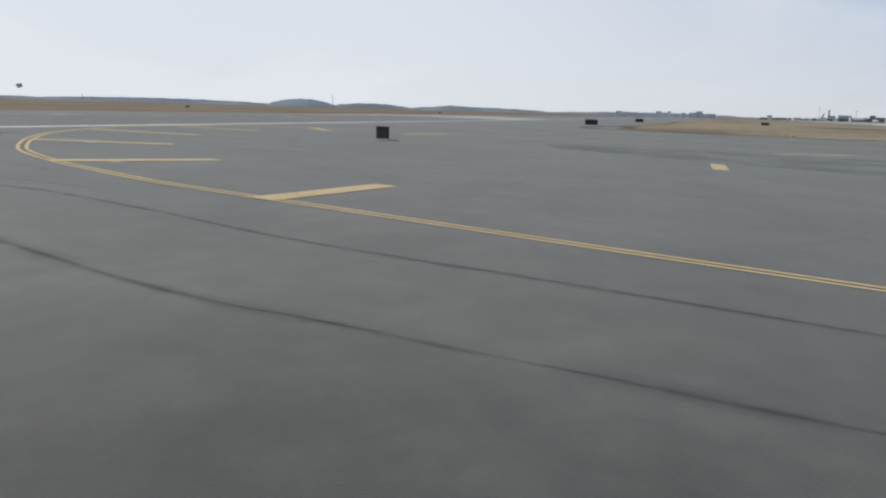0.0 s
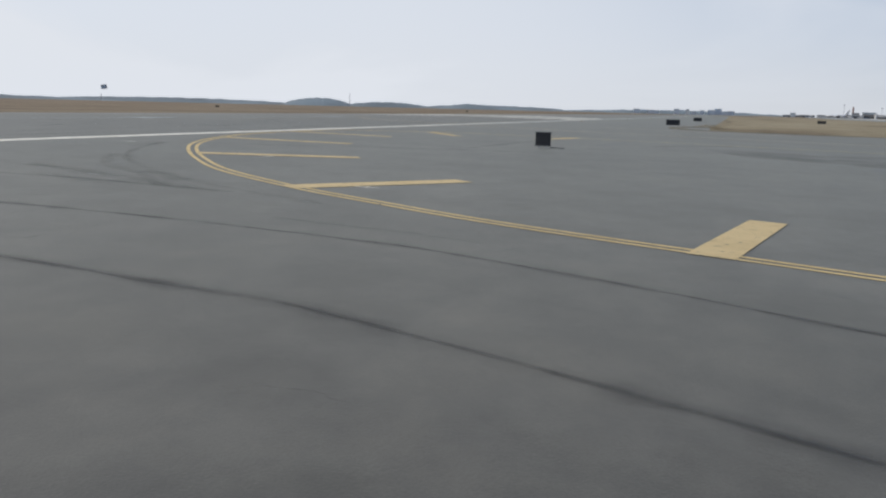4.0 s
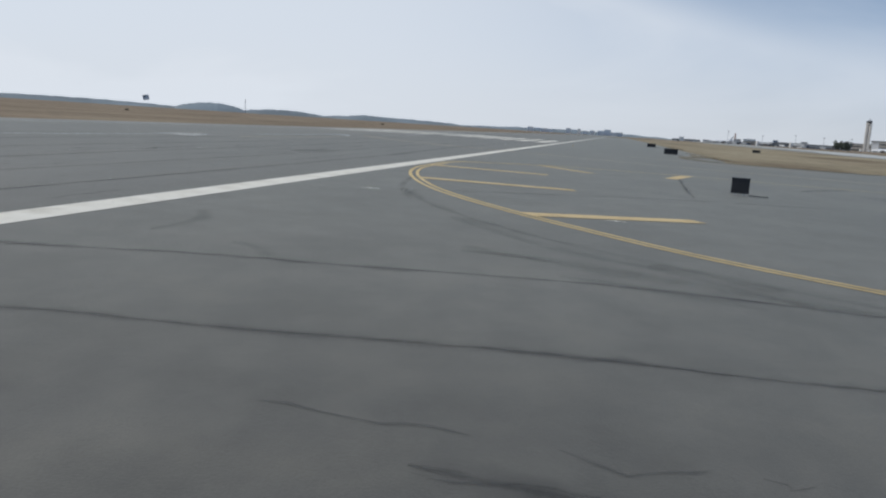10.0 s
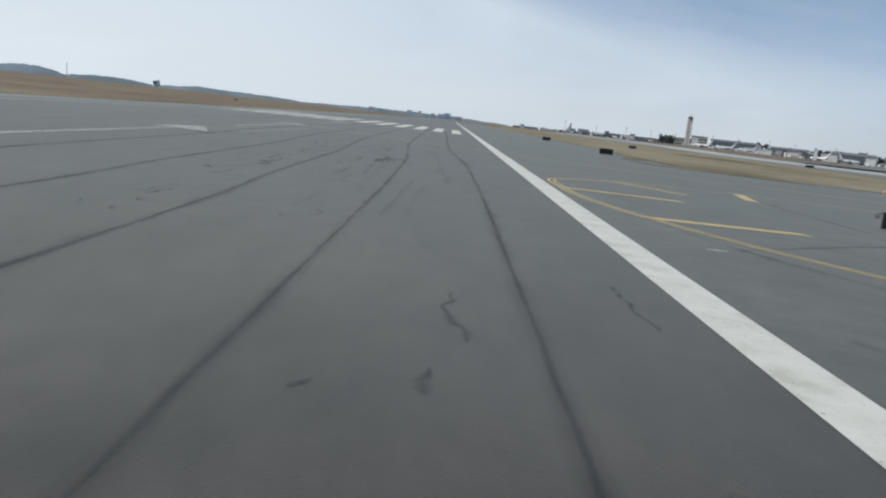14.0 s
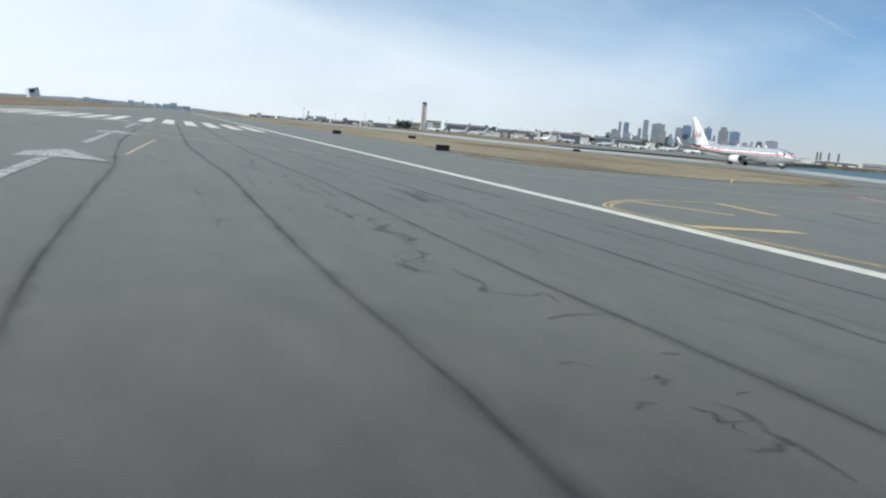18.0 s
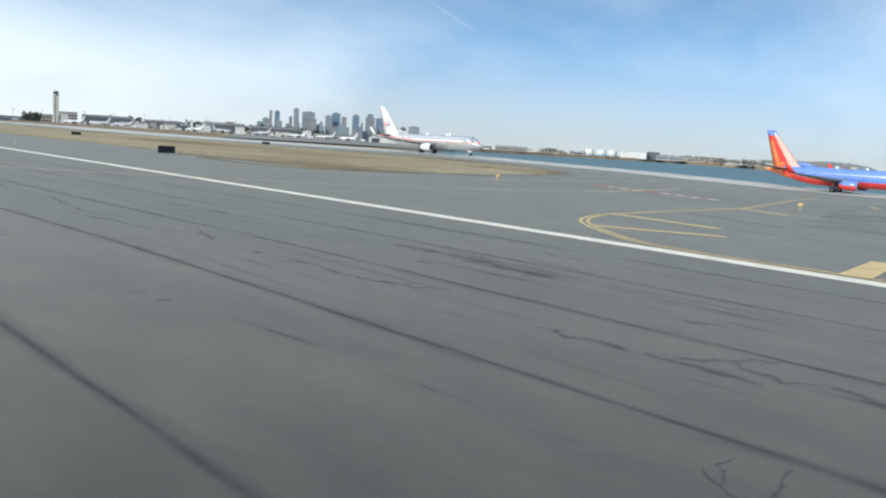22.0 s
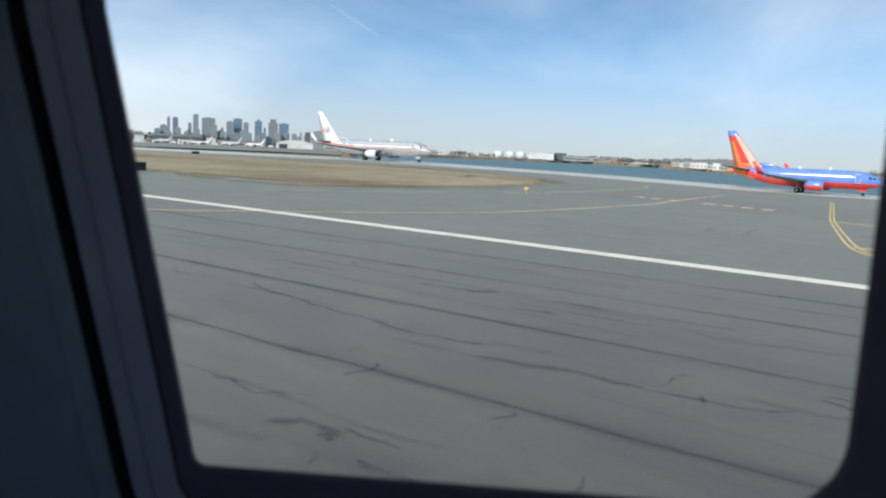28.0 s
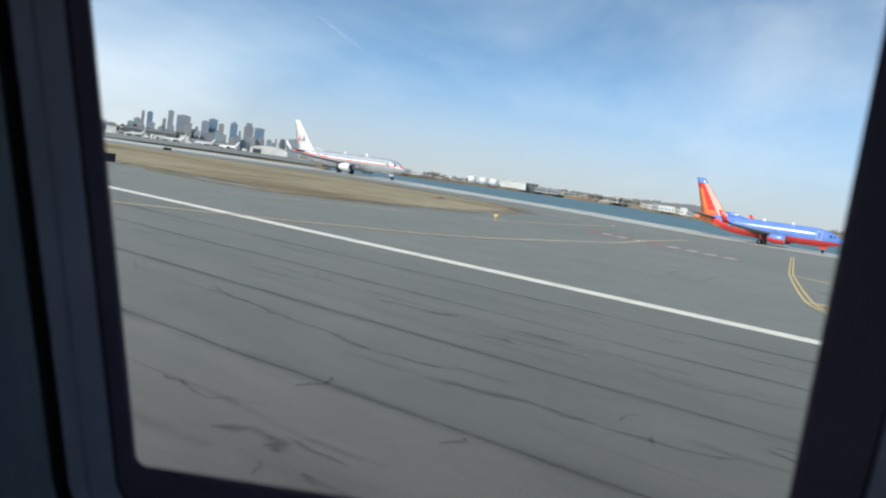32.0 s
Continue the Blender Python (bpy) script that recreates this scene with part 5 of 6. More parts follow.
VAPOUR = broken("vapour", plain("white_vapour", (0.92, 0.92, 0.92), 1.0, vary=0.02), 0.004, 0.25, 0.7, most=0.2, least=0.05, feather=True)
vapour_trail(40.6, 0.169, 43.9, 0.137, 4350, 15)
# ---- aircraft ----
def gloss(name, col, rough=0.28, metal=0.0):
    return plain(name, col, rough, metal, 0.5, 0.05, 0.6)


SKY_BLUE = gloss("blue_aircraft_paint", (0.15, 0.26, 0.66), 0.2)
TAIL_RED = gloss("red_aircraft_paint", (0.72, 0.06, 0.045))
TAIL_ORANGE = gloss("orange_aircraft_paint", (0.85, 0.25, 0.09))
PALE_ORANGE = gloss("pale_orange_aircraft_paint", (0.85, 0.50, 0.42))
SILVER = gloss("polished_aircraft_skin", (0.66, 0.67, 0.69), 0.3, 0.7)
AIR_WHITE = gloss("white_aircraft_paint", (0.80, 0.80, 0.80))
NAVY = gloss("navy_aircraft_paint", (0.05, 0.09, 0.33))
WING_GREY = gloss("grey_wing_paint", (0.15, 0.16, 0.17), 0.4)
TYRE = plain("black_tyre_rubber", (0.02, 0.02, 0.02), 0.85)
DARK_METAL = plain("dark_engine_metal", (0.06, 0.06, 0.065), 0.45, 0.6)
CABIN_GLASS = plain("dark_aircraft_glass", (0.015, 0.018, 0.02), 0.12)


def loft(bm, rings, colour, n, mats):
    """Skin through closed rings of points; each face's material comes from colour(centre)."""
    rows = [[bm.verts.new(p) for p in ring] for ring in rings]
    for a, b in zip(rows, rows[1:]):
        for i in range(n):
            f = bm.faces.new((a[i], a[(i + 1) % n], b[(i + 1) % n], b[i]))
            f.smooth = True
            f.material_index = mats.index(colour(f.calc_center_median())) if colour else 0
    for ring, flip in ((rows[0], False), (rows[-1], True)):
        f = bm.faces.new(ring if not flip else ring[::-1])
        f.material_index = mats.index(colour(f.calc_center_median())) if colour else 0
    bmesh.ops.recalc_face_normals(bm, faces=bm.faces[:])
    return bm


def aerofoil(bm, sections, colour, mats, axis="z"):
    """A tapering wing, fin or tailplane through sections (lead, trail, across, up, thickness)."""
    rings = []
    for lead, trail, x, z, t in sections:
        ring = []
        for u, k in ((0, 0), (0.12, 0.7), (0.38, 1), (0.7, 0.62), (1, 0.04), (0.7, -0.62), (0.38, -1), (0.12, -0.7)):
            y = -(lead + (trail - lead) * u)
            ring.append((x + (k * t if axis == "x" else 0), y, z + (k * t if axis == "z" else 0)))
        rings.append(ring)
    return loft(bm, rings, colour, 8, mats)


def resampled(sections, n):
    out = []
    for a, b in zip(sections, sections[1:]):
        out += [tuple(p + (q - p) * i / n for p, q in zip(a, b)) for i in range(n)]
    return out + [sections[-1]]


DULL_PANE = plain("blue_tinted_aircraft_glass", (0.07, 0.13, 0.42), 0.9, 0.0, 0.1)


def airliner(m, length, skin, fin_skin, nacelle_top, nacelle_low, winglet, wing_mat, main_gear, name, label, windows=True, fin_top=12.9):
    """A twin-engined narrow-body airliner at rest on its wheels. The nose is at the origin, the tail lies towards -y."""
    mats_skin = list(dict.fromkeys(skin(Vector((0, -s * 0.5, z * 0.2))) for s in range(0, 90) for z in range(5, 35)))
    ob = empty(name, m)
    L = length
    stations = [(0.0, 0.06, 2.82), (0.2, 0.30, 2.83), (0.7, 0.60, 2.88), (1.5, 0.98, 2.99), (2.5, 1.34, 3.12), (3.8, 1.66, 3.24), (5.5, 1.86, 3.3)]
    stations += [(5.5 + (L * 0.63 - 5.5) * i / 12, 1.88, 3.3) for i in range(1, 13)]
    stations += [(L * f, r, z) for f, r, z in ((0.69, 1.80, 3.38), (0.75, 1.62, 3.52), (0.81, 1.36, 3.72), (0.87, 1.06, 3.94), (0.92, 0.78, 4.12), (0.96, 0.52, 4.25), (0.99, 0.28, 4.33), (1.0, 0.1, 4.35))]
    n = 72
    rings = [[(r * math.sin(2 * math.pi * i / n), -s, z + r * 1.06 * math.cos(2 * math.pi * i / n)) for i in range(n)] for s, r, z in stations]
    part("fuselage", loft(bmesh.new(), rings, skin, n, mats_skin), mats_skin, ob)
    for s in (-1, 1):
        for i, (a, b) in enumerate(((1.75, 2.35), (2.4, 3.0))):
            bm = bmesh.new()
            vs = []
            for yy, zz in ((a, 3.55), (b, 3.62), (b + 0.05, 4.10), (a + 0.2, 3.95)):
                rr = (1.0 + (yy - 1.5) * 0.36) * 1.012
                zr = (zz - 3.02) / 1.06
                vs.append(bm.verts.new((s * math.sqrt(max(0.02, rr * rr - zr * zr)) + s * 0.02, -yy, zz)))
            bm.faces.new(vs)
            part("cockpit_window", bm, CABIN_GLASS, ob)
    if windows:
        me = None
        count = int((L * 0.80 - 6.5) / 0.9)
        for s in (-1, 1):
            for i in range(count):
                y = -(6.5 + 0.9 * i)
                if y < -L * 0.66:
                    continue
                pane = boxed(-0.02, -0.11, -0.16, 0.02, 0.11, 0.16)
                w = part("cabin_window", pane, DULL_PANE if skin is sky_red_skin else CABIN_GLASS, ob)
                if me is None:
                    me = w.data
                else:
                    old = w.data
                    w.data = me
                    bpy.data.meshes.remove(old)
                w.location = (s * (1.811 if skin is sky_red_skin else 1.70), y, 3.78 if skin is sky_red_skin else 4.11)
        for s in (-1, 1):
            for y in (-5.0, -L * 0.73):
                part("cabin_door", boxed(s * 1.84 - 0.04 if y > -6 else s * 1.66 - 0.06, y - 0.45, 2.75 if y > -6 else 3.0, s * 1.84 + 0.02 if y > -6 else s * 1.66 + 0.06, y + 0.45, 4.5), skin(Vector((0, y, 4.6))), ob)
    if skin is sky_red_skin:
        for s in (-1, 1):
            for y, z, dy, dz in ((-4.5, 3.65, 0.03, 0.92), (-5.5, 3.65, 0.03, 0.92), (-5.0, 4.57, 0.5, 0.03), (-5.0, 2.73, 0.5, 0.03)):
                part("door_outline", boxed(s * 1.83 - 0.05, y - dy, z - dz, s * 1.83 + 0.035, y + dy, z + dz), AIR_WHITE, ob)
    fin_mats = list(dict.fromkeys(fin_skin(u / 20, z * 0.1) for u in range(21) for z in range(40, 140)))
    fin = resampled([(L - 8.6, L - 1.7, 0, 4.6, 0.34), (L - 6.9, L - 1.3, 0, 6.0, 0.30), (L - 1.1, L + 0.7, 0, fin_top, 0.10)], 6)

    def fin_colour(c):
        z = c.z
        t = min(1, max(0, (z - 6.0) / (fin_top - 6.0)))
        lead, trail = L - 6.9 + 5.8 * t, L - 1.3 + 2.0 * t
        return fin_skin(min(1, max(0, (-c.y - lead) / (trail - lead))), z)
    part("vertical_fin", aerofoil(bmesh.new(), fin, fin_colour, fin_mats, "x"), fin_mats, ob)
    part("dorsal_fin", aerofoil(bmesh.new(), [(L - 12.8, L - 7.0, 0, 4.95, 0.12), (L - 8.4, L - 6.6, 0, 6.2, 0.05)], None, [AIR_WHITE], "x"), skin(Vector((0, -L * 0.78, 5.2))), ob)
    for s in (-1, 1):
        part("tailplane", aerofoil(bmesh.new(), [(L - 5.6, L - 1.4, s * 0.5, 4.5, 0.22), (L - 1.7, L + 0.2, s * 7.1, 5.25, 0.08)], None, [wing_mat]), wing_mat, ob)
        root = main_gear - 4.6
        part("wing", aerofoil(bmesh.new(), [(root - 0.8, root + 7.2, s * 1.2, 2.35, 0.5), (root + 2.6, root + 7.4, s * 5.6, 2.75, 0.34), (root + 8.6, root + 10.3, s * 16.6, 3.85, 0.1)], None, [wing_mat]), wing_mat, ob)
        part("winglet", aerofoil(bmesh.new(), [(root + 8.7, root + 10.3, s * 16.6, 3.85, 0.08), (root + 9.3, root + 10.5, s * 17.0, 4.5, 0.07), (root + 10.6, root + 11.3, s * 17.4, 6.3, 0.04)], None, [winglet], "x"), winglet, ob)
        for fx in (5.0, 8.5, 11.5):
            part("flap_fairing", tubed((s * fx, -(root + 5.2 + fx * 0.32), 2.3 + fx * 0.09), (s * fx, -(root + 8.2 + fx * 0.2), 2.4 + fx * 0.09), 0.2, 0.06, 8), wing_mat, ob)
        y0 = main_gear - 5.4
        prof = [(0.0, 0.86), (0.12, 0.98), (0.7, 1.06), (1.8, 1.07), (2.8, 0.96), (3.6, 0.78)]
        rg = [[(s * 4.85 + r * math.sin(2 * math.pi * i / 24), -(y0 + y), 1.72 + r * (0.94 if math.cos(2 * math.pi * i / 24) < 0 else 1.0) * math.cos(2 * math.pi * i / 24)) for i in range(24)] for y, r in prof]
        nm = [nacelle_top, nacelle_low] if nacelle_top is not nacelle_low else [nacelle_top]
        eng = part("engine", loft(bmesh.new(), rg, lambda c: nacelle_top if c.z > 1.85 else nacelle_low, 24, nm), nm, ob)
        part("intake_lip", tubed((s * 4.85, -y0 + 0.06, 1.72), (s * 4.85, -y0 - 0.1, 1.72), 0.84, 0.99, 24, False), SILVER, eng)
        part("fan", tubed((s * 4.85, -y0 + 0.03, 1.72), (s * 4.85, -y0 + 0.01, 1.72), 0.80, 0.80, 24), DARK_METAL, eng)
        part("exhaust", tubed((s * 4.85, -(y0 + 3.5), 1.75), (s * 4.85, -(y0 + 4.5), 1.8), 0.55, 0.3, 16), DARK_METAL, eng)
        part("pylon", aerofoil(bmesh.new(), [(y0 + 1.2, y0 + 5.4, s * 4.85, 2.5, 0.2), (y0 + 2.2, y0 + 6.0, s * 4.85, 2.95, 0.16)], None, [wing_mat], "x"), wing_mat, ob)
        gear = part("main_gear", tubed((s * 2.86, -main_gear, 0.55), (s * 2.6, -main_gear, 2.4), 0.14, 0.16, 10), STEEL, ob)
        for d in (-0.43, 0.43):
            part("tyre", tubed((s * 2.86 + d - 0.19, -main_gear, 0.56), (s * 2.86 + d + 0.19, -main_gear, 0.56), 0.56, 0.56, 20), TYRE, gear)
            part("hub", tubed((s * 2.86 + d - 0.2, -main_gear, 0.56), (s * 2.86 + d + 0.2, -main_gear, 0.56), 0.24, 0.24, 12), STEEL, gear)
    part("belly_fairing", loft(bmesh.new(), [[(r * math.sin(2 * math.pi * i / 20), -(main_gear - 6.5 + y), 2.2 + r * 0.55 * math.cos(2 * math.pi * i / 20)) for i in range(20)] for y, r in ((0, 0.6), (1.5, 1.7), (5, 2.05), (8, 1.9), (10.5, 0.7))], lambda c: skin(Vector((0, c.y, 1.5))), 20, mats_skin), mats_skin, ob)
    nose = part("nose_gear", tubed((0, -4.0, 0.35), (0, -4.1, 1.9), 0.1, 0.12, 10), STEEL, ob)
    for d in (-0.2, 0.2):
        part("tyre", tubed((d - 0.1, -4.0, 0.35), (d + 0.1, -4.0, 0.35), 0.35, 0.35, 18), TYRE, nose)
    for s in (-1, 1):
        part("gear_door", boxed(s * 0.38 - 0.02, -4.9, 0.95, s * 0.38 + 0.02, -3.4, 1.6), skin(Vector((0, -4, 1.6))), nose)
    for y in (-L * 0.33, -L * 0.52):
        part("antenna", boxed(-0.05, y - 0.35, 5.2, 0.05, y + 0.2, 5.75), AIR_WHITE, ob)
    return tagged(ob, label, "aircraft", "airliners")


def sky_red_skin(c):
    s = -c.y
    line = 2.55 + 0.12 * min(1, s / 6) + max(0, (s - 19.0)) ** 1.5 * 0.075
    if c.z > line:
        return SKY_BLUE
    return TAIL_RED if s < 27.3 + (c.z - 3.5) * 0.9 else TAIL_ORANGE


def sky_red_fin(u, z):
    if z > 12.55:
        return SKY_BLUE
    if u < 0.34:
        return PALE_ORANGE
    return TAIL_RED if u < 0.5 + (z - 6.0) * 0.075 else TAIL_ORANGE


def silver_skin(c):
    z = c.z - max(0, -c.y - 24) * 0.06
    if 4.14 < z < 4.26:
        return NAVY
    if 3.72 < z <= 4.14:
        return AIR_WHITE
    if 3.44 < z <= 3.72:
        return TAIL_RED
    return SILVER


airliner(pose(169.2, 88.7, -2.40, 0, 0, -171.0), 32.2, sky_red_skin, sky_red_fin, SKY_BLUE, TAIL_RED, TAIL_RED, WING_GREY, 16.6,
         "airliner", "blue airliner with red belly and orange tail on the taxiway", fin_top=13.2)
silver_jet = airliner(pose(138.1, 188.4, 0.24, 0, 0, -171.0), 38.6, silver_skin, lambda u, z: AIR_WHITE, AIR_WHITE, AIR_WHITE, AIR_WHITE, WING_GREY, 19.6,
                      "airliner", "silver airliner with red, white and blue stripes, white tail")


def tail_mark(parent, y, z, size, mat):
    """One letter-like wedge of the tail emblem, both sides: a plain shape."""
    for s in (-1, 1):
        bm = bmesh.new()
        for a, b in ((-0.5, -0.1), (0.5, 0.1)):
            bm.faces.new([bm.verts.new((s * 0.33, y + k * size, z + h * size)) for k, h in ((a, 0), (a * 0.72, 0), (b * 0.2, 1.5), (b * 0.9, 1.5))])
        bm.faces.new([bm.verts.new((s * 0.331, y + k * size, z + h * size)) for k, h in ((-0.3, 0.5), (0.3, 0.5), (0.24, 0.7), (-0.24, 0.7))])
        part("emblem", bm, mat, parent)


tail_mark(silver_jet, -36.4, 6.9, 1.3, TAIL_RED)
tail_mark(silver_jet, -35.0, 6.9, 1.3, NAVY)
parked = airliner(place(20.3, 1330), 32.2, lambda c: AIR_WHITE if c.z > 2.4 else WING_GREY, lambda u, z: AIR_WHITE, AIR_WHITE, AIR_WHITE, AIR_WHITE, WING_GREY, 16.6,
                  "airliner", "small white airliner parked at a terminal pier", windows=False)
parked.matrix_basis = place(20.3, 1330) @ pose(0, 0, 0, 0, 0, 100)
for b, d, turn in ((17.4, 1380, 75), (18.9, 1350, 95), (24.9, 1330, 60), (27.9, 1360, -70), (29.2, 1380, 110), (31.6, 1340, 85), (33.5, 1300, 100), (7.7, 1400, 85), (35.1, 1330, 70)):
    copy_thing(parked, place(b, d) @ pose(0, 0, 0, 0, 0, turn))

# ---- signs and lights on the field ----
BOARD_BLACK = plain("black_sign_back", (0.018, 0.018, 0.02), 0.55)
LAMP_YELLOW = plain("yellow_lamp_housing", (0.80, 0.55, 0.22), 0.45)
LENS_WHITE = plain("pale_lamp_lens", (0.75, 0.70, 0.55), 0.2)


def guidance_sign(x, y, width, height, turn, label, legs=0.14):
    z = ground_z(x, y)
    ob = empty("guidance_sign", pose(x, y, z, 0, 0, turn))
    part("panel", boxed(-width / 2, -0.1, legs, width / 2, 0.1, legs + height, bev=0.015), BOARD_BLACK, ob)
    part("frame", boxed(-width / 2 - 0.03, -0.13, legs + height, width / 2 + 0.03, 0.13, legs + height + 0.04), DARK_METAL, ob)
    part("frame", boxed(-width / 2 - 0.03, -0.13, legs - 0.04, width / 2 + 0.03, 0.13, legs), DARK_METAL, ob)
    k = max(2, round(width / 0.6))
    for i in range(k):
        px = -width / 2 + width * (i + 0.5) / k
        part("leg", tubed((px, 0, 0), (px, 0, legs), 0.03, 0.03, 8), STEEL, ob)
        part("foot", boxed(px - 0.08, -0.08, 0, px + 0.08, 0.08, 0.015), STEEL, ob)
    # Black rod on the ground stands in for the board's thin shadow
    part("sign_shadow", ribbon_local(width), TYRE, ob)
    return tagged(ob, label, "sign", "guidance signs")


def ribbon_local(width):
    bm = bmesh.new()
    tube(bm, (width / 2, 0.1, 0.02), (width / 2 + 0.9, -0.25, 0.02), 0.02, 0.02, 6)
    return bm


guidance_sign(16.35, 36.6, 0.84, 0.68, -8, "square black backed guidance sign on short legs")
guidance_sign(18.1, 117.0, 1.9, 0.72, -2, "wide black backed guidance sign at the grass edge")
guidance_sign(18.6, 196, 1.9, 0.72, 0, "wide black backed guidance sign at the grass edge")
guidance_sign(50.0, 245, 2.2, 0.7, -10, "low dark guidance sign in the grass")
guidance_sign(101, 240, 2.6, 0.6, 10, "low dark guidance sign near the concrete taxiway")
guidance_sign(*from_eye(-33, 330), 1.6, 0.6, 30, "dark guidance sign in the far grass")
guidance_sign(*from_eye(-14.2, 480), 1.8, 0.6, 15, "dark guidance sign in the far grass")


def guard_light(x, y, size, label):
    z = ground_z(x, y)
    ob = empty("guard_light", pose(x, y, z, 0, 0, 60))
    part("post", tubed((0, 0, 0.02), (0, 0, 0.42 * size), 0.035 * size, 0.03 * size, 10), LAMP_YELLOW, ob)
    part("base_plate", tubed((0, 0, 0), (0, 0, 0.03), 0.12 * size, 0.12 * size, 14), LAMP_YELLOW, ob)
    head = part("housing", boxed(-0.3 * size, -0.09 * size, 0.42 * size, 0.3 * size, 0.09 * size, 0.72 * size, bev=0.03 * size), LAMP_YELLOW, ob)
    for s in (-1, 1):
        part("lens", tubed((s * 0.15 * size, -0.085 * size, 0.57 * size), (s * 0.15 * size, -0.13 * size, 0.57 * size), 0.1 * size, 0.09 * size, 14), LENS_WHITE, head)
        part("visor", tubed((s * 0.15 * size, -0.1 * size, 0.6 * size), (s * 0.15 * size, -0.2 * size, 0.62 * size), 0.12 * size, 0.12 * size, 12, False), LAMP_YELLOW, head)
    return tagged(ob, label, "guard light", "runway guard lights")


guard_light(44.9, 91.5, 0.9, "yellow twin lamp guard light on a short post")
guard_light(55.8, 62.4, 0.9, "yellow twin lamp guard light on a short post")


def edge_light(x, y, mat, label):
    z = ground_z(x, y)
    ob = empty("edge_light", pose(x, y, z))
    part("stem", tubed((0, 0, 0), (0, 0, 0.26), 0.03, 0.03, 8), LAMP_YELLOW, ob)
    part("base_plate", tubed((0, 0, 0), (0, 0, 0.02), 0.14, 0.14, 12), STEEL, ob)
    part("dome", tubed((0, 0, 0.26), (0, 0, 0.38), 0.07, 0.045, 10), mat, ob)
    return tagged(ob, label, "edge light", "runway edge lights")


for i in range(6):
    edge_light(3.9, 122 + 60 * i, LENS_WHITE, "small runway edge light with clear dome")

# ---- the cabin window through which the field is seen, where the aircraft comes to rest ----
PANEL_GREY = plain("dark_cabin_panel", (0.27, 0.30, 0.33), 0.6, vary=0.06, scale=20)
FRAME_GREY = plain("grey_window_frame", (0.36, 0.35, 0.41), 0.5, vary=0.06, scale=25)
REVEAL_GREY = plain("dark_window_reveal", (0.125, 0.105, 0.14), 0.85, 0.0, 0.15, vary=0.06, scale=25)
SEAL_BLACK = plain("black_rubber_seal", (0.012, 0.012, 0.013), 0.7)
# Inside of the added box; its tone sets the bounce on the frame
SHADE_BOX = plain("shade_box_lining", (0.62, 0.62, 0.64), 0.7, vary=0.06, scale=10)
SKIN_GREY = plain("white_fuselage_skin", (0.80, 0.81, 0.82), 0.45, vary=0.05, scale=6)


def rounded(u0, u1, v0, v1, radii, n=8):
    """A rounded rectangle, corners in the order aft-low, fore-low, fore-high, aft-high."""
    out = []
    for (cu, cv, a0), r in zip(((u0, v0, 180), (u1, v0, 270), (u1, v1, 0), (u0, v1, 90)), radii):
        su, sv = (1 if cu == u0 else -1), (1 if cv == v0 else -1)
        for i in range(n + 1):
            a = radians(a0 + 90 * i / n)
            out.append((cu + su * r + r * math.cos(a), cv + sv * r + r * math.sin(a)))
    return out


def opening(o):
    """The outline of the opening, o wider all round; its aft side leans inwards towards the sill."""
    wide = min(o, 0.006)  # the reveal is deeper at the aft side and the sill
    pts = rounded(-0.0395 - o - 2.2 * wide, 0.1595 + o, -0.1385 - o - 1.5 * wide, 0.045 + o, [r + o for r in (0.022, 0.004, 0.04, 0.04)])
    return [(u + max(0.0, -u) / 0.04 * 0.05 * (0.045 - v), v + max(0.0, -v - 0.05) / 0.09 * (0.0015 + 0.03 * (0.16 - u))) for u, v in pts]


def ring(name, steps, mat, parent, label=""):
    """A frame ring: a profile of (offset, depth) steps carried round the opening."""
    bm = bmesh.new()
    rows = [[bm.verts.new((u, v, w)) for u, v in opening(o)] for o, w in steps]
    n = len(rows[0])
    for a, b in zip(rows, rows[1:]):
        for i in range(n):
            bm.faces.new((a[i], a[(i + 1) % n], b[(i + 1) % n], b[i]))
    bmesh.ops.recalc_face_normals(bm, faces=bm.faces[:])
    return part(name, bm, mat, parent, label)


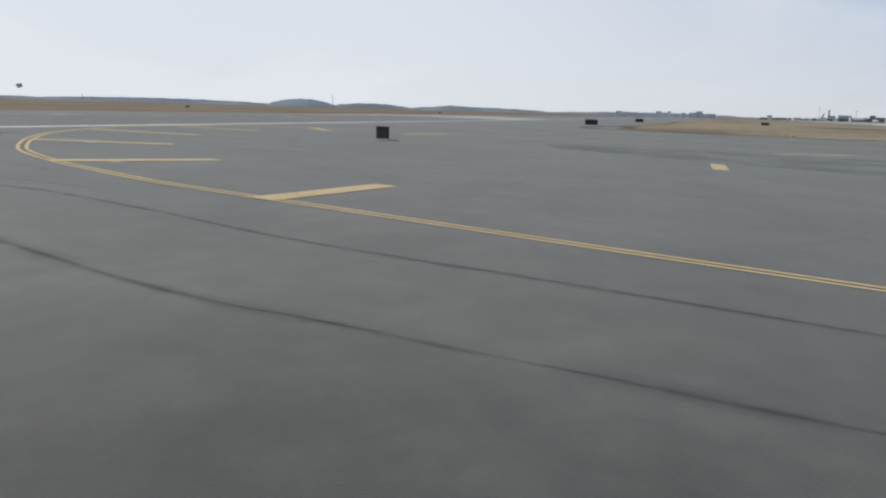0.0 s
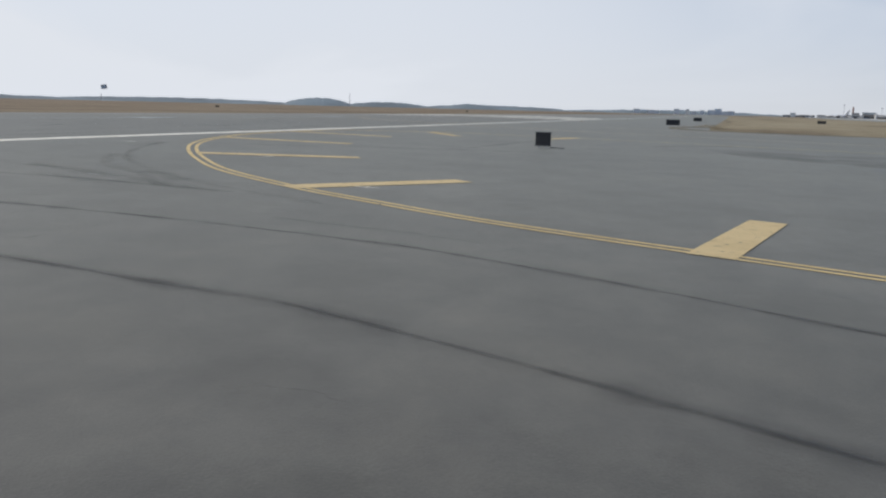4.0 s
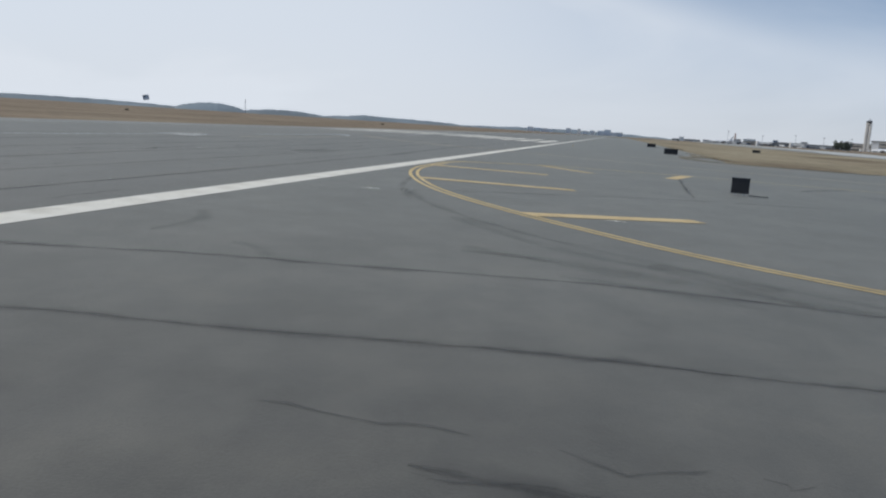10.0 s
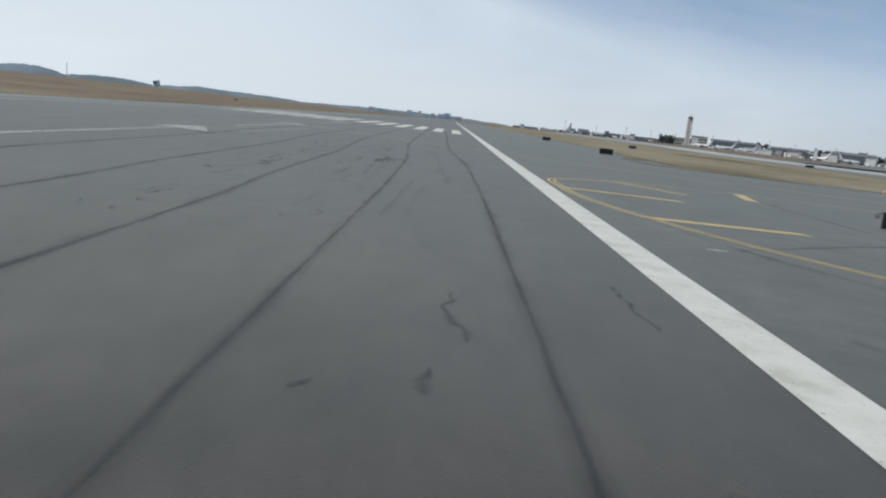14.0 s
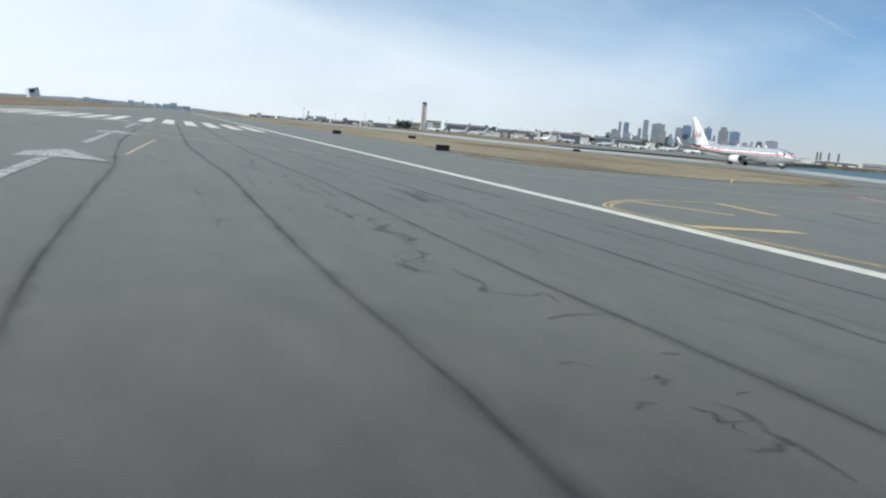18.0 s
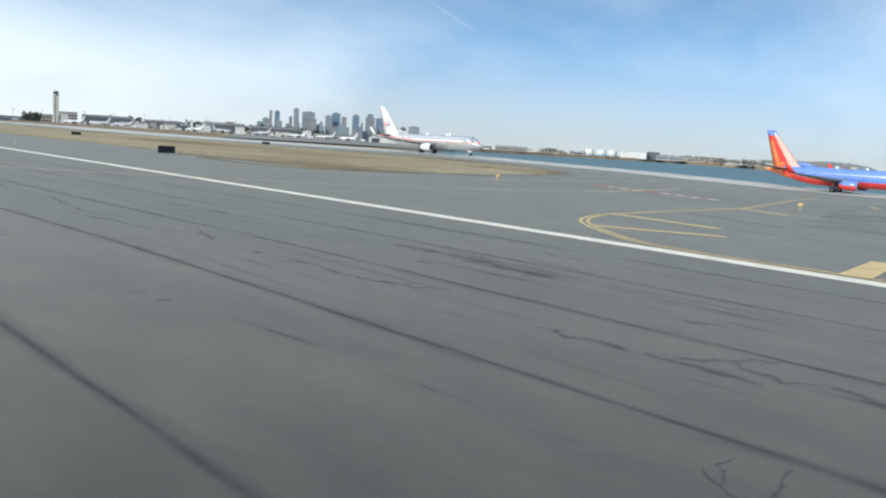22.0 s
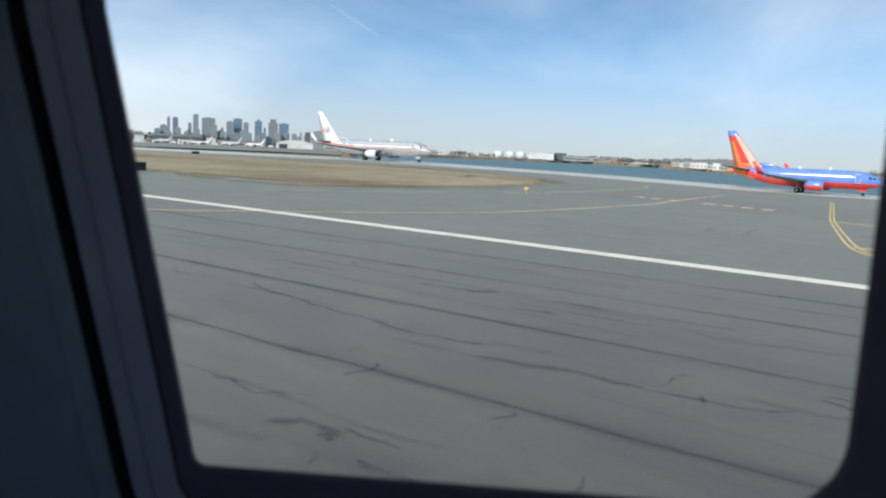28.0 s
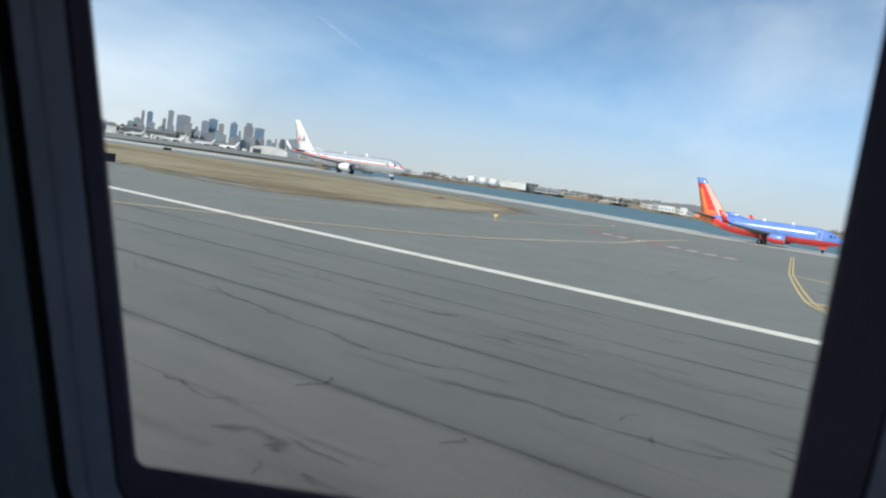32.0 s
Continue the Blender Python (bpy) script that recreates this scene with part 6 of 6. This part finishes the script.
def cabin_window_bay():
    a, e, r = radians(24), radians(12), radians(-4)
    n = Vector((math.cos(a) * math.cos(e), math.sin(a) * math.cos(e), math.sin(e)))
    u0 = Vector((-math.sin(a), math.cos(a), 0))
    v0 = n.cross(u0)
    u, v = u0 * math.cos(r) + v0 * math.sin(r), v0 * math.cos(r) - u0 * math.sin(r)
    m = Matrix((u, v, n)).transposed().to_4x4()
    m.translation = (-20.75, 44.65, 2.660)
    bay = empty("cabin_window_bay", m)
    d = 0.1955
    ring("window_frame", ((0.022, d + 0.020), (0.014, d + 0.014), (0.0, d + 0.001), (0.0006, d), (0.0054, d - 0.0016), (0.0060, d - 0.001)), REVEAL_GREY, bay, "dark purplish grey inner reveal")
    ring("frame_groove", ((0.0060, d - 0.001), (0.0062, d), (0.0066, d), (0.0068, d - 0.0015)), SEAL_BLACK, bay)
    ring("middle_frame", ((0.0068, d - 0.0015), (0.0072, d - 0.002), (0.0142, d - 0.0045), (0.0150, d - 0.0035)), FRAME_GREY, bay)
    ring("outer_frame", ((0.0150, d - 0.0035), (0.0154, d - 0.0048), (0.0205, d - 0.0065), (0.0214, d - 0.004)), FRAME_GREY, bay)
    ring("rubber_seal", ((0.0214, d - 0.004), (0.0218, d + 0.010), (0.0270, d + 0.010), (0.0274, d - 0.006)), SEAL_BLACK, bay, "black rubber seal")
    ring("panel_rib", ((0.0274, d - 0.006), (0.0280, d - 0.0075), (0.0330, d - 0.009), (0.0345, d - 0.0085)), PANEL_GREY, bay)
    bm = bmesh.new()
    inner = opening(0.0345)
    outer = rounded(-0.10, 0.275, -0.19, 0.10, (0.01,) * 4)
    k = len(inner)
    rows = [[bm.verts.new((p, q, w)) for p, q in poly] for poly, w in ((inner, d - 0.0085), (outer, d - 0.02), (outer, d + 0.018), (opening(0.022), d + 0.020))]
    for ra, rb in zip(rows, rows[1:]):
        for i in range(k):
            bm.faces.new((ra[i], ra[(i + 1) % k], rb[(i + 1) % k], rb[i]))
    bmesh.ops.recalc_face_normals(bm, faces=bm.faces[:])
    part("side_panel", bm, PANEL_GREY, bay, "dark blue-grey cabin side panel")
    bm = bmesh.new()
    rim = rounded(-0.104, 0.279, -0.194, 0.110, (0.012,) * 4)
    rows = [[bm.verts.new((p, q, w)) for p, q in poly] for poly, w in ((rim, d - 0.02), (rim, d + 0.024), (opening(0.028), d + 0.026), (opening(0.028), d + 0.022))]
    for ra, rb in zip(rows, rows[1:]):
        for i in range(k):
            bm.faces.new((ra[i], ra[(i + 1) % k], rb[(i + 1) % k], rb[i]))
    bmesh.ops.recalc_face_normals(bm, faces=bm.faces[:])
    part("outer_skin", bm, SKIN_GREY, bay, "white painted fuselage skin")
    # Unseen box round the eye, added to keep the sun off the window frame
    part("shade_box_roof", boxed(-0.10, 0.102, -0.12, 0.275, 0.106, d + 0.02), SKIN_GREY, bay)
    part("shade_box_back_skin", boxed(-0.10, -0.19, -0.125, 0.275, 0.10, -0.121), SKIN_GREY, bay)
    part("shade_box_back", boxed(-0.09, -0.18, -0.12, 0.265, 0.09, -0.115), SHADE_BOX, bay)
    part("shade_box_top", boxed(-0.10, 0.091, -0.12, 0.275, 0.10, d - 0.021), SHADE_BOX, bay)
    part("shade_box_floor", boxed(-0.10, -0.19, -0.12, 0.275, -0.181, d - 0.021), SHADE_BOX, bay)
    part("shade_box_front", boxed(0.266, -0.18, -0.12, 0.275, 0.09, d - 0.021), SHADE_BOX, bay)
    for dims in ((0.065, -0.12, 0.09, d - 0.021), (-0.18, -0.12, -0.065, d - 0.021), (-0.065, -0.12, 0.065, -0.095), (-0.065, 0.075, 0.065, d - 0.021)):
        part("shade_box_aft", boxed(-0.10, dims[0], dims[1], -0.092, dims[2], dims[3]), SKIN_GREY, bay)
    return tagged(bay, "dark grey rounded cabin window surround with black seal", "aircraft window")


cabin_window_bay()
